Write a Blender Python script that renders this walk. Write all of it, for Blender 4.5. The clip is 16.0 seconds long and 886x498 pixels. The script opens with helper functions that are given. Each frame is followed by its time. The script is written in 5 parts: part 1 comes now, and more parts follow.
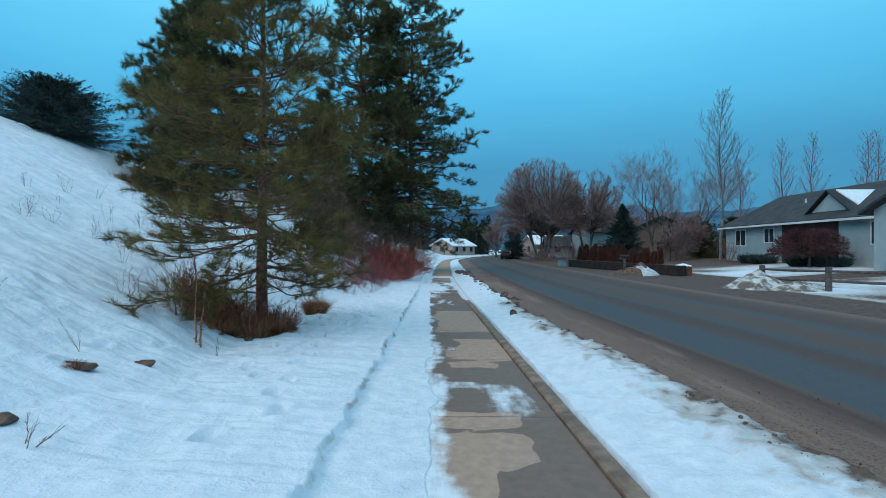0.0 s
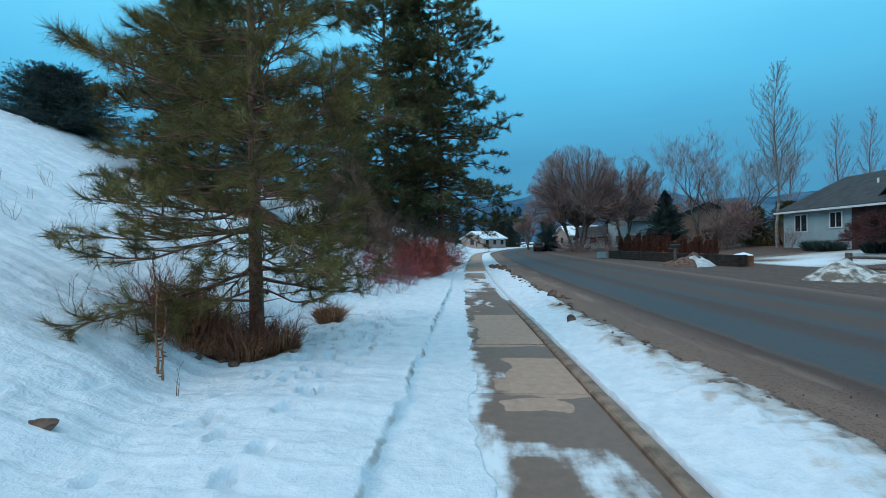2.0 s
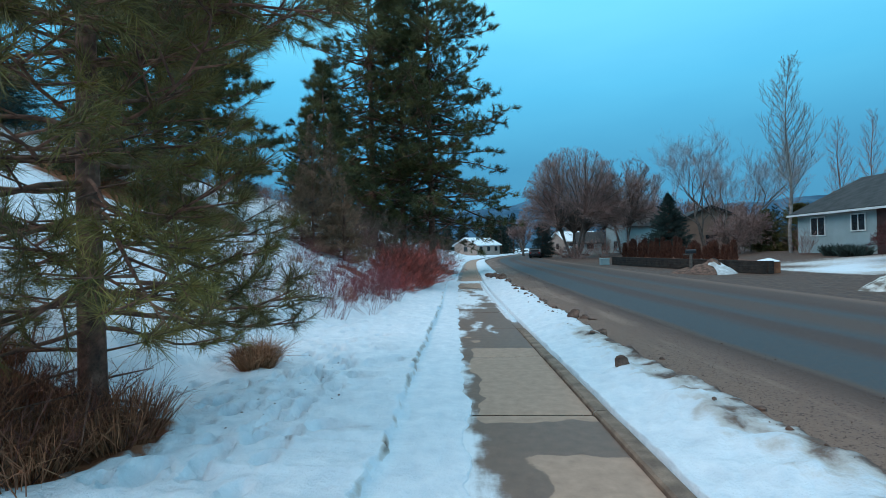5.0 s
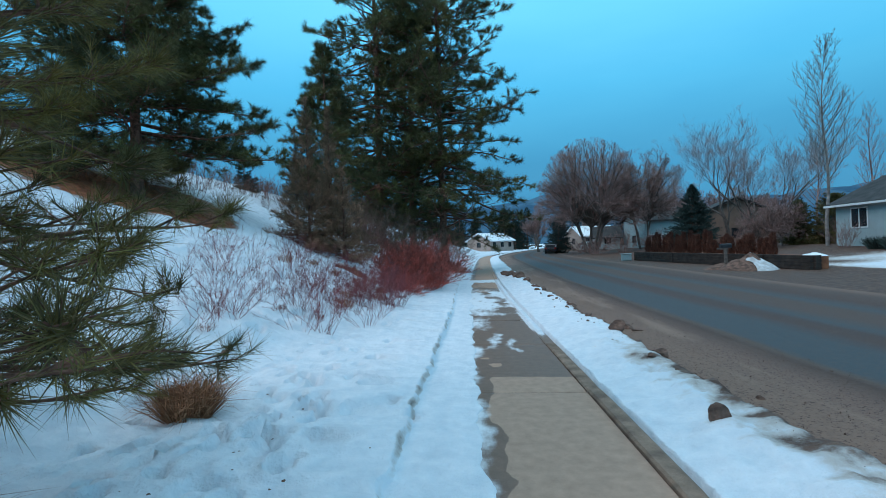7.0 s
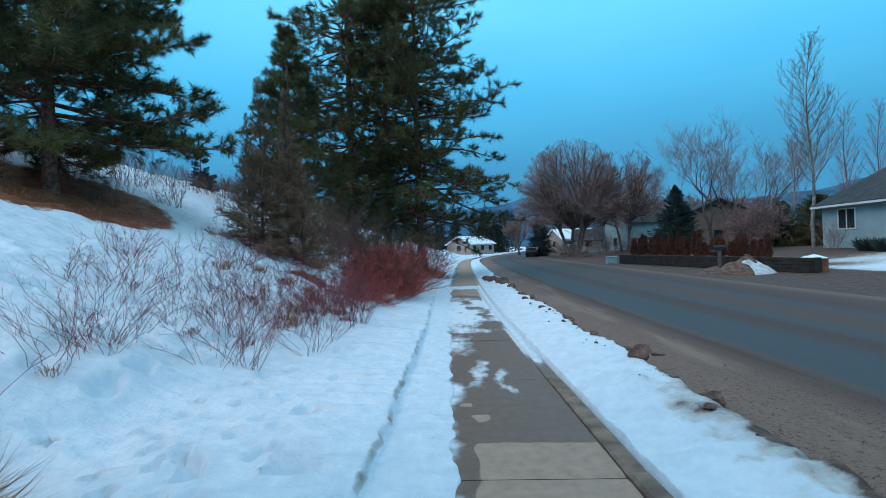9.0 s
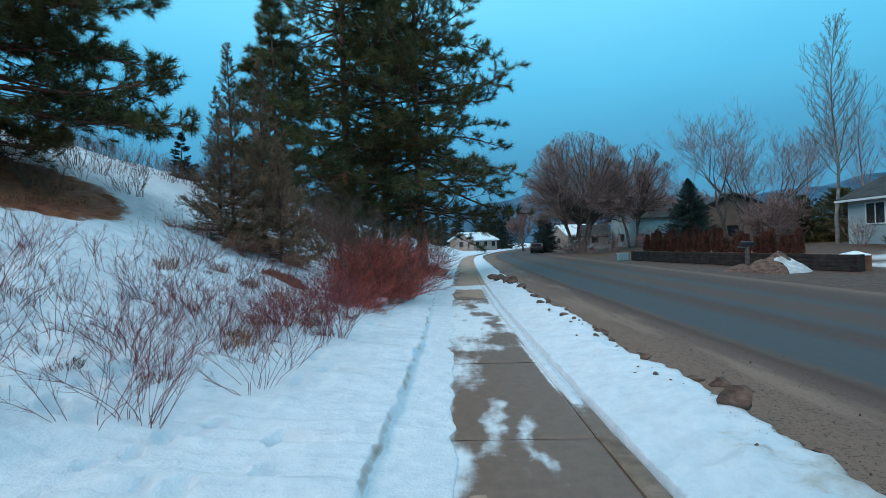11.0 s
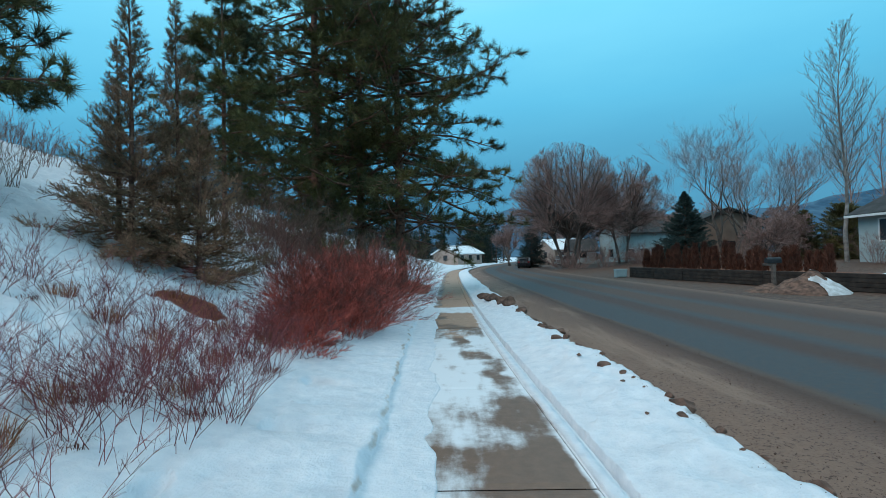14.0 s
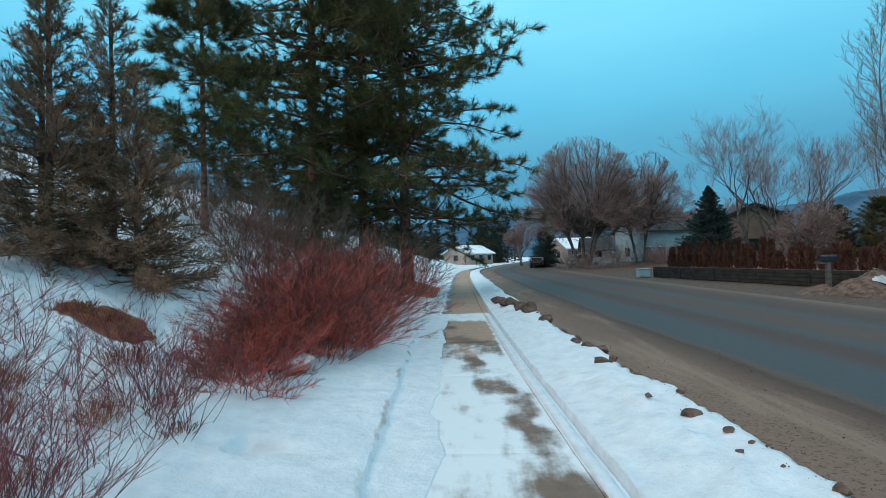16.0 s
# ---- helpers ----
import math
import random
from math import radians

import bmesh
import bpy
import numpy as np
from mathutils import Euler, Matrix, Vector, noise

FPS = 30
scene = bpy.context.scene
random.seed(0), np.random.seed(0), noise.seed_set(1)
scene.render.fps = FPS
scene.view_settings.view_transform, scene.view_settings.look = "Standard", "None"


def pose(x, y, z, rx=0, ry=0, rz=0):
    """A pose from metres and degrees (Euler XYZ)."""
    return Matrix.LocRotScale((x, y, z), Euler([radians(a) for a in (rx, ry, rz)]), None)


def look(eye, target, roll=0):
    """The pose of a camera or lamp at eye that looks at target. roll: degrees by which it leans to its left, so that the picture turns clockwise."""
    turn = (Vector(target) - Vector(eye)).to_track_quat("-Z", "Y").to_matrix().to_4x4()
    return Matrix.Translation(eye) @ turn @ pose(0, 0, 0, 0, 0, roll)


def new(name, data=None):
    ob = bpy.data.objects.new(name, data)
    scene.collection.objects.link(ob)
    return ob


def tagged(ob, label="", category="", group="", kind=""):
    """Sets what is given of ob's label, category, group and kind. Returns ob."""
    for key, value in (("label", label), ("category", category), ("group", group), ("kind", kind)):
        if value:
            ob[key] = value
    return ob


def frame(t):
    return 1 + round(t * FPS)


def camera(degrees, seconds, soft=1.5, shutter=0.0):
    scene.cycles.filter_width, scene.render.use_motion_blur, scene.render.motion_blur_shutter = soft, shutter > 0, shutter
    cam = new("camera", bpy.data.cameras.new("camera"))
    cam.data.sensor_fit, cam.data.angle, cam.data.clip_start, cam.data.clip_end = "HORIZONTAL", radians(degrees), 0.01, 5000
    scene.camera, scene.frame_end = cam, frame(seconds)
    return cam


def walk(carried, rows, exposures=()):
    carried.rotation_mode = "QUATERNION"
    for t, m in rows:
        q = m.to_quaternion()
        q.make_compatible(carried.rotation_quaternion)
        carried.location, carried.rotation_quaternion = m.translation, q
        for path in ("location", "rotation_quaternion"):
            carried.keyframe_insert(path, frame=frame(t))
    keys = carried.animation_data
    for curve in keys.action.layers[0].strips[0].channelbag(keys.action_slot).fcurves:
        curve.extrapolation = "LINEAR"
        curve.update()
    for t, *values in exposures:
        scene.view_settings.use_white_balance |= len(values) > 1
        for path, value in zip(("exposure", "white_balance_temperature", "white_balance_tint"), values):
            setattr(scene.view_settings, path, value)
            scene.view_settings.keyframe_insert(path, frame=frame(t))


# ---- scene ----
cam = camera(85.0, 16.0, soft=0.9)
PATH = [
    (0, (0.184, 0.118, 1.696), (0.145, 2.118, 1.697), 0.1),
    (0.5, (0.091, 0.64, 1.691), (-0.069, 2.633, 1.651), 0.0),
    (1, (0.045, 1.193, 1.702), (-0.073, 3.189, 1.664), -0.5),
    (1.5, (0.031, 1.714, 1.716), (-0.091, 3.71, 1.681), -1.0),
    (2, (-0.038, 2.242, 1.677), (-0.199, 4.235, 1.653), -1.1),
    (2.5, (-0.06, 2.791, 1.685), (-0.178, 4.787, 1.678), -0.9),
    (3, (-0.077, 3.298, 1.668), (-0.223, 5.293, 1.653), -0.9),
    (3.5, (-0.151, 3.865, 1.677), (-0.261, 5.862, 1.685), -1.1),
    (3.7, (-0.146, 4.073, 1.653), (-0.224, 6.072, 1.674), -1.4),
    (5.8, (-0.221, 6.222, 1.64), (-0.379, 8.216, 1.635), -1.4),
    (6, (-0.246, 6.421, 1.656), (-0.383, 8.416, 1.651), -1.3),
    (6.5, (-0.23, 6.86, 1.657), (-0.323, 8.858, 1.662), -1.4),
    (7, (-0.238, 7.356, 1.652), (-0.424, 9.347, 1.642), -1.9),
    (7.5, (-0.281, 7.914, 1.68), (-0.456, 9.906, 1.691), -1.7),
    (8, (-0.214, 8.377, 1.666), (-0.373, 10.37, 1.686), -2.0),
    (8.5, (-0.255, 8.891, 1.638), (-0.433, 10.883, 1.643), -1.8),
    (9, (-0.258, 9.361, 1.637), (-0.362, 11.358, 1.638), -2.1),
    (9.5, (-0.266, 9.837, 1.638), (-0.396, 11.833, 1.619), -2.2),
    (10, (-0.321, 10.359, 1.641), (-0.44, 12.355, 1.631), -2.1),
    (10.2, (-0.324, 10.553, 1.647), (-0.426, 12.551, 1.635), -1.7),
    (12.3, (-0.419, 12.811, 1.539), (-0.56, 14.806, 1.525), -2.8),
    (12.5, (-0.448, 13.031, 1.551), (-0.582, 15.027, 1.544), -2.5),
    (13, (-0.418, 13.552, 1.565), (-0.517, 15.549, 1.566), -2.1),
    (13.5, (-0.414, 14.047, 1.57), (-0.535, 16.043, 1.566), -2.0),
    (14, (-0.449, 14.587, 1.593), (-0.495, 16.586, 1.633), -1.4),
    (14.5, (-0.46, 15.101, 1.583), (-0.508, 17.1, 1.637), -1.6),
    (15, (-0.503, 15.6, 1.551), (-0.626, 17.596, 1.604), -1.5),
    (15.5, (-0.506, 16.139, 1.55), (-0.583, 18.137, 1.601), -1.8),
    (16, (-0.456, 16.612, 1.564), (-0.545, 18.61, 1.606), -1.7),
]
EXPOSURES = [(0.0, 0.05, 6050, 10), (3.5, 0.19, 6200, 10), (6.0, 0.22, 6200, 10), (8.0, 0.10, 5750, 10), (9.5, 0.19, 5900, 10), (12.5, 0.12, 6500, 10), (14.0, 0.16, 6600, 10), (16.0, 0.24, 6800, 10)]
walk(cam, [(t, look(eye, target, roll)) for t, eye, target, roll in PATH], EXPOSURES)

# ---- world, sun, exposure ----
world = bpy.data.worlds.new("overcast_sky")
scene.world = world
world.use_nodes = True
wn, wl = world.node_tree.nodes, world.node_tree.links
wn.clear()
w_out = wn.new("ShaderNodeOutputWorld")
w_bg = wn.new("ShaderNodeBackground")
w_tc = wn.new("ShaderNodeTexCoord")
w_sep = wn.new("ShaderNodeSeparateXYZ")
w_ramp = wn.new("ShaderNodeValToRGB")
w_noise = wn.new("ShaderNodeTexNoise")
w_map = wn.new("ShaderNodeMapping")
w_mix = wn.new("ShaderNodeMix")
w_mix.data_type, w_mix.blend_type = "RGBA", "SOFT_LIGHT"
w_mix.inputs["Factor"].default_value = 0.30
w_map.inputs["Scale"].default_value = (1.2, 1.2, 4.0)
w_noise.inputs["Scale"].default_value = 1.6
w_noise.inputs["Detail"].default_value = 5.0
wl.new(w_tc.outputs["Generated"], w_sep.inputs[0])
wl.new(w_tc.outputs["Generated"], w_map.inputs[0])
wl.new(w_map.outputs[0], w_noise.inputs["Vector"])
wl.new(w_sep.outputs["Z"], w_ramp.inputs[0])
SKY = [(0.0, (0.12, 0.31, 0.44)), (0.05, (0.075, 0.28, 0.45)), (0.16, (0.075, 0.315, 0.51)), (0.30, (0.115, 0.51, 0.775)), (0.45, (0.19, 0.68, 0.95)), (0.75, (0.55, 0.86, 1.02)), (1.0, (0.85, 1.02, 1.10))]
ramp = w_ramp.color_ramp
for i, (p, c) in enumerate(SKY):
    e = ramp.elements[i] if i < 2 else ramp.elements.new(p)
    e.position, e.color = p, (*c, 1)
wl.new(w_ramp.outputs[0], w_mix.inputs["A"])
wl.new(w_noise.outputs["Fac"], w_mix.inputs["B"])
wl.new(w_mix.outputs["Result"], w_bg.inputs["Color"])
w_bg.inputs["Strength"].default_value = 1.0
wl.new(w_bg.outputs[0], w_out.inputs[0])

sun_data = bpy.data.lights.new("sun", "SUN")
sun_data.energy, sun_data.angle, sun_data.color = 0.85, radians(30), (1.0, 0.84, 0.78)
sun = new("sun", sun_data)
sun.matrix_world = look((-45, -5, 45), (0, 30, 0))


# ---- materials ----
def material(name, base, dark, scale=4.0, rough=0.85, bump=0.0, bump_scale=40.0, spread=(0.35, 0.65), fine=0.25, metal=0.0, spec=0.3, random_tone=0.0, trans=0.0):
    """Two tones mixed by a coarse noise, a fine grain on top, and a bump."""
    m = bpy.data.materials.new(name)
    m.use_nodes = True
    n, l = m.node_tree.nodes, m.node_tree.links
    b = n["Principled BSDF"]
    tc = n.new("ShaderNodeTexCoord")
    a = n.new("ShaderNodeTexNoise")
    a.inputs["Scale"].default_value, a.inputs["Detail"].default_value = scale, 4.0
    l.new(tc.outputs["Object"], a.inputs["Vector"])
    r = n.new("ShaderNodeValToRGB")
    r.color_ramp.elements[0].position, r.color_ramp.elements[0].color = spread[0], (*dark, 1)
    r.color_ramp.elements[1].position, r.color_ramp.elements[1].color = spread[1], (*base, 1)
    l.new(a.outputs["Fac"], r.inputs[0])
    f = n.new("ShaderNodeTexNoise")
    f.inputs["Scale"].default_value, f.inputs["Detail"].default_value = bump_scale, 3.0
    l.new(tc.outputs["Object"], f.inputs["Vector"])
    mix = n.new("ShaderNodeMix")
    mix.data_type, mix.blend_type = "RGBA", "OVERLAY"
    mix.inputs["Factor"].default_value = fine
    l.new(r.outputs[0], mix.inputs["A"])
    l.new(f.outputs["Fac"], mix.inputs["B"])
    out = mix.outputs["Result"]
    if random_tone:
        info = n.new("ShaderNodeNewGeometry")
        hsv = n.new("ShaderNodeHueSaturation")
        mr = n.new("ShaderNodeMapRange")
        mr.inputs["To Min"].default_value, mr.inputs["To Max"].default_value = 1 - random_tone, 1 + random_tone
        l.new(info.outputs["Random Per Island"], mr.inputs["Value"])
        l.new(mr.outputs[0], hsv.inputs["Value"])
        l.new(out, hsv.inputs["Color"])
        out = hsv.outputs[0]
    l.new(out, b.inputs["Base Color"])
    b.inputs["Roughness"].default_value, b.inputs["Metallic"].default_value = rough, metal
    b.inputs["Specular IOR Level"].default_value = spec
    if bump:
        bp = n.new("ShaderNodeBump")
        bp.inputs["Strength"].default_value, bp.inputs["Distance"].default_value = bump, 0.02
        l.new(f.outputs["Fac"], bp.inputs["Height"])
        l.new(bp.outputs[0], b.inputs["Normal"])
    return m


def ramp_node(n, stops, mode="LINEAR"):
    r = n.new("ShaderNodeValToRGB")
    r.color_ramp.interpolation = mode
    for i, (p, c) in enumerate(stops):
        e = r.color_ramp.elements[i] if i < 2 else r.color_ramp.elements.new(p)
        e.position, e.color = p, (*c, 1) if len(c) == 3 else c
    return r


def noise_node(n, l, vec, scale, detail=4.0, rough=0.5):
    t = n.new("ShaderNodeTexNoise")
    t.inputs["Scale"].default_value, t.inputs["Detail"].default_value, t.inputs["Roughness"].default_value = scale, detail, rough
    l.new(vec, t.inputs["Vector"])
    return t.outputs["Fac"]


def math_node(n, l, op, a, b=None, clamp=False):
    t = n.new("ShaderNodeMath")
    t.operation, t.use_clamp = op, clamp
    for i, v in enumerate((a, b)):
        if v is None:
            continue
        if isinstance(v, (int, float)):
            t.inputs[i].default_value = v
        else:
            l.new(v, t.inputs[i])
    return t.outputs[0]


def mix_node(n, l, fac, a, b):
    t = n.new("ShaderNodeMix")
    t.data_type = "RGBA"
    for key, v in (("Factor", fac), ("A", a), ("B", b)):
        if isinstance(v, (int, float, tuple)):
            t.inputs[key].default_value = v
        else:
            l.new(v, t.inputs[key])
    return t.outputs["Result"]


def step_node(n, l, v, lo, hi):
    t = n.new("ShaderNodeMapRange")
    t.interpolation_type = "SMOOTHSTEP"
    t.inputs["From Min"].default_value, t.inputs["From Max"].default_value = lo, hi
    l.new(v, t.inputs["Value"])
    return t.outputs[0]


def start_material(name):
    m = bpy.data.materials.new(name)
    m.use_nodes = True
    n, l = m.node_tree.nodes, m.node_tree.links
    return m, n, l, n["Principled BSDF"]


def bump_node(n, l, height, strength, distance):
    bp = n.new("ShaderNodeBump")
    bp.inputs["Strength"].default_value, bp.inputs["Distance"].default_value = strength, distance
    l.new(height, bp.inputs["Height"])
    return bp.outputs[0]


def ground_material():
    """Snow; road dirt, the groove's painted shade and brown litter show where the two painted masks of the sheet say
    so.
    """
    m, n, l, b = start_material("snow_and_soil")
    tc = n.new("ShaderNodeTexCoord")
    p = tc.outputs["Object"]
    big, mid, grain = noise_node(n, l, p, 0.5), noise_node(n, l, p, 5.0, 6, 0.65), noise_node(n, l, p, 60.0, 3)
    snow = ramp_node(n, [(0.3, (0.61, 0.66, 0.72)), (0.7, (0.79, 0.81, 0.85))])
    l.new(mid, snow.inputs[0])
    soil = ramp_node(n, [(0.3, (0.045, 0.024, 0.018)), (0.52, (0.105, 0.058, 0.042)), (0.75, (0.20, 0.125, 0.09))])
    l.new(mid, soil.inputs[0])
    litter = ramp_node(n, [(0.3, (0.11, 0.036, 0.018)), (0.7, (0.34, 0.115, 0.052))])
    l.new(mid, litter.inputs[0])
    vals = []
    for key in ("dirt_shade", "litter"):
        at = n.new("ShaderNodeAttribute")
        at.attribute_name = key
        vals.append(math_node(n, l, "ADD", at.outputs["Fac"], math_node(n, l, "MULTIPLY", math_node(n, l, "SUBTRACT", mid, 0.5), 0.8)))
    c = mix_node(n, l, math_node(n, l, "MULTIPLY", step_node(n, l, vals[0], 0.16, 0.46), 0.85), snow.outputs[0], (0.44, 0.39, 0.355, 1))
    c = mix_node(n, l, step_node(n, l, vals[0], 0.42, 0.68), c, soil.outputs[0])
    c = mix_node(n, l, step_node(n, l, vals[1], 0.36, 0.64), c, litter.outputs[0])
    l.new(c, b.inputs["Base Color"])
    b.inputs["Roughness"].default_value = 0.7
    b.inputs["Specular IOR Level"].default_value = 0.25
    h = math_node(n, l, "ADD", math_node(n, l, "MULTIPLY", mid, 1.0), math_node(n, l, "MULTIPLY", grain, 0.10))
    l.new(bump_node(n, l, h, 0.75, 0.08), b.inputs["Normal"])
    return m


def walk_material():
    """Concrete, partly wet, with a film of snow and ice further along."""
    m, n, l, b = start_material("wet_concrete")
    geo = n.new("ShaderNodeNewGeometry")
    p = geo.outputs["Position"]
    def worn(key, spread):
        at = n.new("ShaderNodeAttribute")
        at.attribute_name = key
        ragged = noise_node(n, l, p, 4.5, 6.0, 0.62)
        return math_node(n, l, "ADD", at.outputs["Fac"], math_node(n, l, "MULTIPLY", math_node(n, l, "SUBTRACT", ragged, 0.5), spread))
    mid, grain = noise_node(n, l, p, 9.0, 5, 0.6), noise_node(n, l, p, 130.0, 3)
    dry = ramp_node(n, [(0.25, (0.38, 0.24, 0.175)), (0.75, (0.56, 0.36, 0.262))])
    l.new(mid, dry.inputs[0])
    wetc = ramp_node(n, [(0.25, (0.145, 0.082, 0.058)), (0.75, (0.235, 0.135, 0.095))])
    l.new(mid, wetc.inputs[0])
    wet = step_node(n, l, worn("wet", 0.38), 0.46, 0.53)
    c = mix_node(n, l, wet, dry.outputs[0], wetc.outputs[0])
    c = mix_node(n, l, 0.25, c, mix_node(n, l, grain, (0.05, 0.036, 0.027, 1), (0.29, 0.22, 0.165, 1)))
    # film of snow and ice, streaked along the walk
    long = n.new("ShaderNodeMapping")
    long.inputs["Scale"].default_value = (5.0, 1.3, 1.0)
    l.new(p, long.inputs[0])
    streak = math_node(n, l, "MULTIPLY", math_node(n, l, "SUBTRACT", noise_node(n, l, long.outputs[0], 1.0, 6.0, 0.6), 0.5), 0.85)
    film = step_node(n, l, math_node(n, l, "ADD", worn("film", 0.55), streak), 0.26, 0.72)
    c = mix_node(n, l, math_node(n, l, "MULTIPLY", film, 0.9), c, (0.79, 0.82, 0.86, 1))
    l.new(c, b.inputs["Base Color"])
    rough = mix_node(n, l, wet, (0.85, 0.85, 0.85, 1), (0.52, 0.52, 0.52, 1))
    rough = mix_node(n, l, film, rough, (0.6, 0.6, 0.6, 1))
    l.new(rough, b.inputs["Roughness"])
    b.inputs["Specular IOR Level"].default_value = 0.35
    h = math_node(n, l, "ADD", math_node(n, l, "MULTIPLY", grain, 0.3), math_node(n, l, "MULTIPLY", film, 1.2))
    l.new(bump_node(n, l, h, 0.4, 0.008), b.inputs["Normal"])
    return m


def road_material():
    """Old asphalt: bands of dirt along the lanes, measured across the road by the UV map."""
    m, n, l, b = start_material("dirty_asphalt")
    uv = n.new("ShaderNodeUVMap")
    sep = n.new("ShaderNodeSeparateXYZ")
    l.new(uv.outputs[0], sep.inputs[0])
    tc = n.new("ShaderNodeTexCoord")
    p = tc.outputs["Object"]
    stretch = n.new("ShaderNodeMapping")
    stretch.inputs["Scale"].default_value = (1.0, 0.12, 1.0)
    l.new(uv.outputs[0], stretch.inputs[0])
    streak = noise_node(n, l, stretch.outputs[0], 1.6, 5, 0.6)
    fine, grain = noise_node(n, l, p, 14.0, 5, 0.65), noise_node(n, l, p, 140.0, 2)
    across = math_node(n, l, "ADD", sep.outputs["X"], math_node(n, l, "MULTIPLY", math_node(n, l, "SUBTRACT", streak, 0.5), 0.45))
    t = math_node(n, l, "DIVIDE", across, 10.0)
    D, A, B = (0.185, 0.112, 0.086), (0.064, 0.074, 0.083), (0.098, 0.064, 0.053)
    bands = ramp_node(n, [(0.17, (0.22, 0.135, 0.10)), (0.23, D), (0.285, (0.075, 0.044, 0.035)), (0.300, (0.11, 0.075, 0.060)), (0.316, A), (0.41, A), (0.46, (0.082, 0.050, 0.043)), (0.50, (0.075, 0.050, 0.045)), (0.535, A), (0.585, B), (0.66, B), (0.71, A), (0.78, (0.085, 0.048, 0.038)), (0.90, B), (0.97, D)])
    l.new(t, bands.inputs[0])
    c = mix_node(n, l, math_node(n, l, "MULTIPLY", step_node(n, l, fine, 0.42, 0.70), 0.35), bands.outputs[0], (0.13, 0.082, 0.062, 1))
    c = mix_node(n, l, math_node(n, l, "MULTIPLY", step_node(n, l, grain, 0.55, 0.7), 0.25), c, (0.13, 0.12, 0.115, 1))
    # lumpy grit on the shoulder
    grit = noise_node(n, l, p, 32.0, 5, 0.7)
    verge = step_node(n, l, across, 2.95, 2.5)
    c = mix_node(n, l, math_node(n, l, "MULTIPLY", verge, step_node(n, l, grit, 0.52, 0.66)), c, (0.060, 0.034, 0.026, 1))
    c = mix_node(n, l, math_node(n, l, "MULTIPLY", verge, math_node(n, l, "MULTIPLY", step_node(n, l, streak, 0.50, 0.66), 0.6)), c, (0.30, 0.20, 0.15, 1))
    l.new(c, b.inputs["Base Color"])
    b.inputs["Roughness"].default_value = 0.75
    b.inputs["Specular IOR Level"].default_value = 0.18
    l.new(bump_node(n, l, math_node(n, l, "ADD", math_node(n, l, "MULTIPLY", grain, 0.5), fine), 0.5, 0.012), b.inputs["Normal"])
    return m


M_GROUND, M_WALK, M_ROAD = ground_material(), walk_material(), road_material()
M_KERB = material("kerb_concrete", (0.30, 0.205, 0.15), (0.15, 0.10, 0.075), 5, 0.85, 0.4, 90)
M_SNOW = material("snow", (0.86, 0.88, 0.90), (0.74, 0.78, 0.82), 4, 0.7, 0.5, 18)
M_OLD_SNOW = material("old_snow", (0.62, 0.63, 0.65), (0.40, 0.39, 0.38), 4, 0.75, 0.5, 18)
M_DIRTY_SNOW = material("dirty_snow", (0.62, 0.60, 0.57), (0.16, 0.125, 0.10), 3.0, 0.8, 0.6, 22, spread=(0.44, 0.60))
M_BARK = material("pine_bark", (0.27, 0.125, 0.085), (0.08, 0.040, 0.029), 9, 0.9, 0.9, 30)
M_BARK_GRAY = material("gray_bark", (0.17, 0.135, 0.115), (0.07, 0.055, 0.048), 8, 0.9, 0.7, 30)
M_TWIG = material("brown_twigs", (0.36, 0.22, 0.19), (0.20, 0.12, 0.105), 0.6, 0.85, random_tone=0.35)
M_POPLAR = material("pale_bark", (0.30, 0.27, 0.25), (0.15, 0.13, 0.12), 3, 0.85, random_tone=0.2)
M_NEEDLE = material("pine_needles", (0.235, 0.168, 0.042), (0.080, 0.060, 0.018), 1.2, 0.6, spec=0.3, random_tone=0.45)
M_NEEDLE_DARK = material("dark_pine_needles", (0.170, 0.142, 0.046), (0.048, 0.048, 0.019), 0.7, 0.6, random_tone=0.45)
M_SPRUCE = material("spruce_needles", (0.040, 0.066, 0.058), (0.020, 0.034, 0.030), 1.0, 0.65, random_tone=0.4)
M_JUNIPER = material("juniper_scales", (0.46, 0.235, 0.145), (0.12, 0.088, 0.045), 1.6, 0.75, random_tone=0.45)
M_DOGWOOD = material("red_stems", (0.52, 0.098, 0.066), (0.08, 0.028, 0.024), 2.2, 0.6, spread=(0.38, 0.62), random_tone=0.8)
M_ROSE = material("rose_stems", (0.29, 0.068, 0.075), (0.11, 0.036, 0.038), 1.5, 0.7, random_tone=0.4)
M_GRASS = material("dry_grass", (0.44, 0.20, 0.10), (0.22, 0.085, 0.042), 2.0, 0.85, random_tone=0.4)
M_WEED = material("dead_weeds", (0.24, 0.155, 0.11), (0.12, 0.07, 0.05), 2.0, 0.85, random_tone=0.4)
M_BRUSH = material("reddish_brush", (0.25, 0.115, 0.09), (0.12, 0.06, 0.05), 2.0, 0.85, random_tone=0.4)
M_STEM = material("dead_stems", (0.27, 0.095, 0.065), (0.10, 0.04, 0.032), 2.0, 0.85, random_tone=0.5)
M_LITTER = material("brown_litter", (0.40, 0.155, 0.078), (0.17, 0.060, 0.034), 2.0, 0.9, random_tone=0.6)
M_ROCK = material("road_rock", (0.20, 0.115, 0.085), (0.07, 0.043, 0.034), 6, 0.9, 0.8, 25)
M_GRAVEL = material("brown_gravel", (0.17, 0.105, 0.08), (0.085, 0.052, 0.040), 6, 0.9, random_tone=0.4)
M_SIDING = material("pale_siding", (0.40, 0.47, 0.475), (0.34, 0.40, 0.405), 1.0, 0.7)
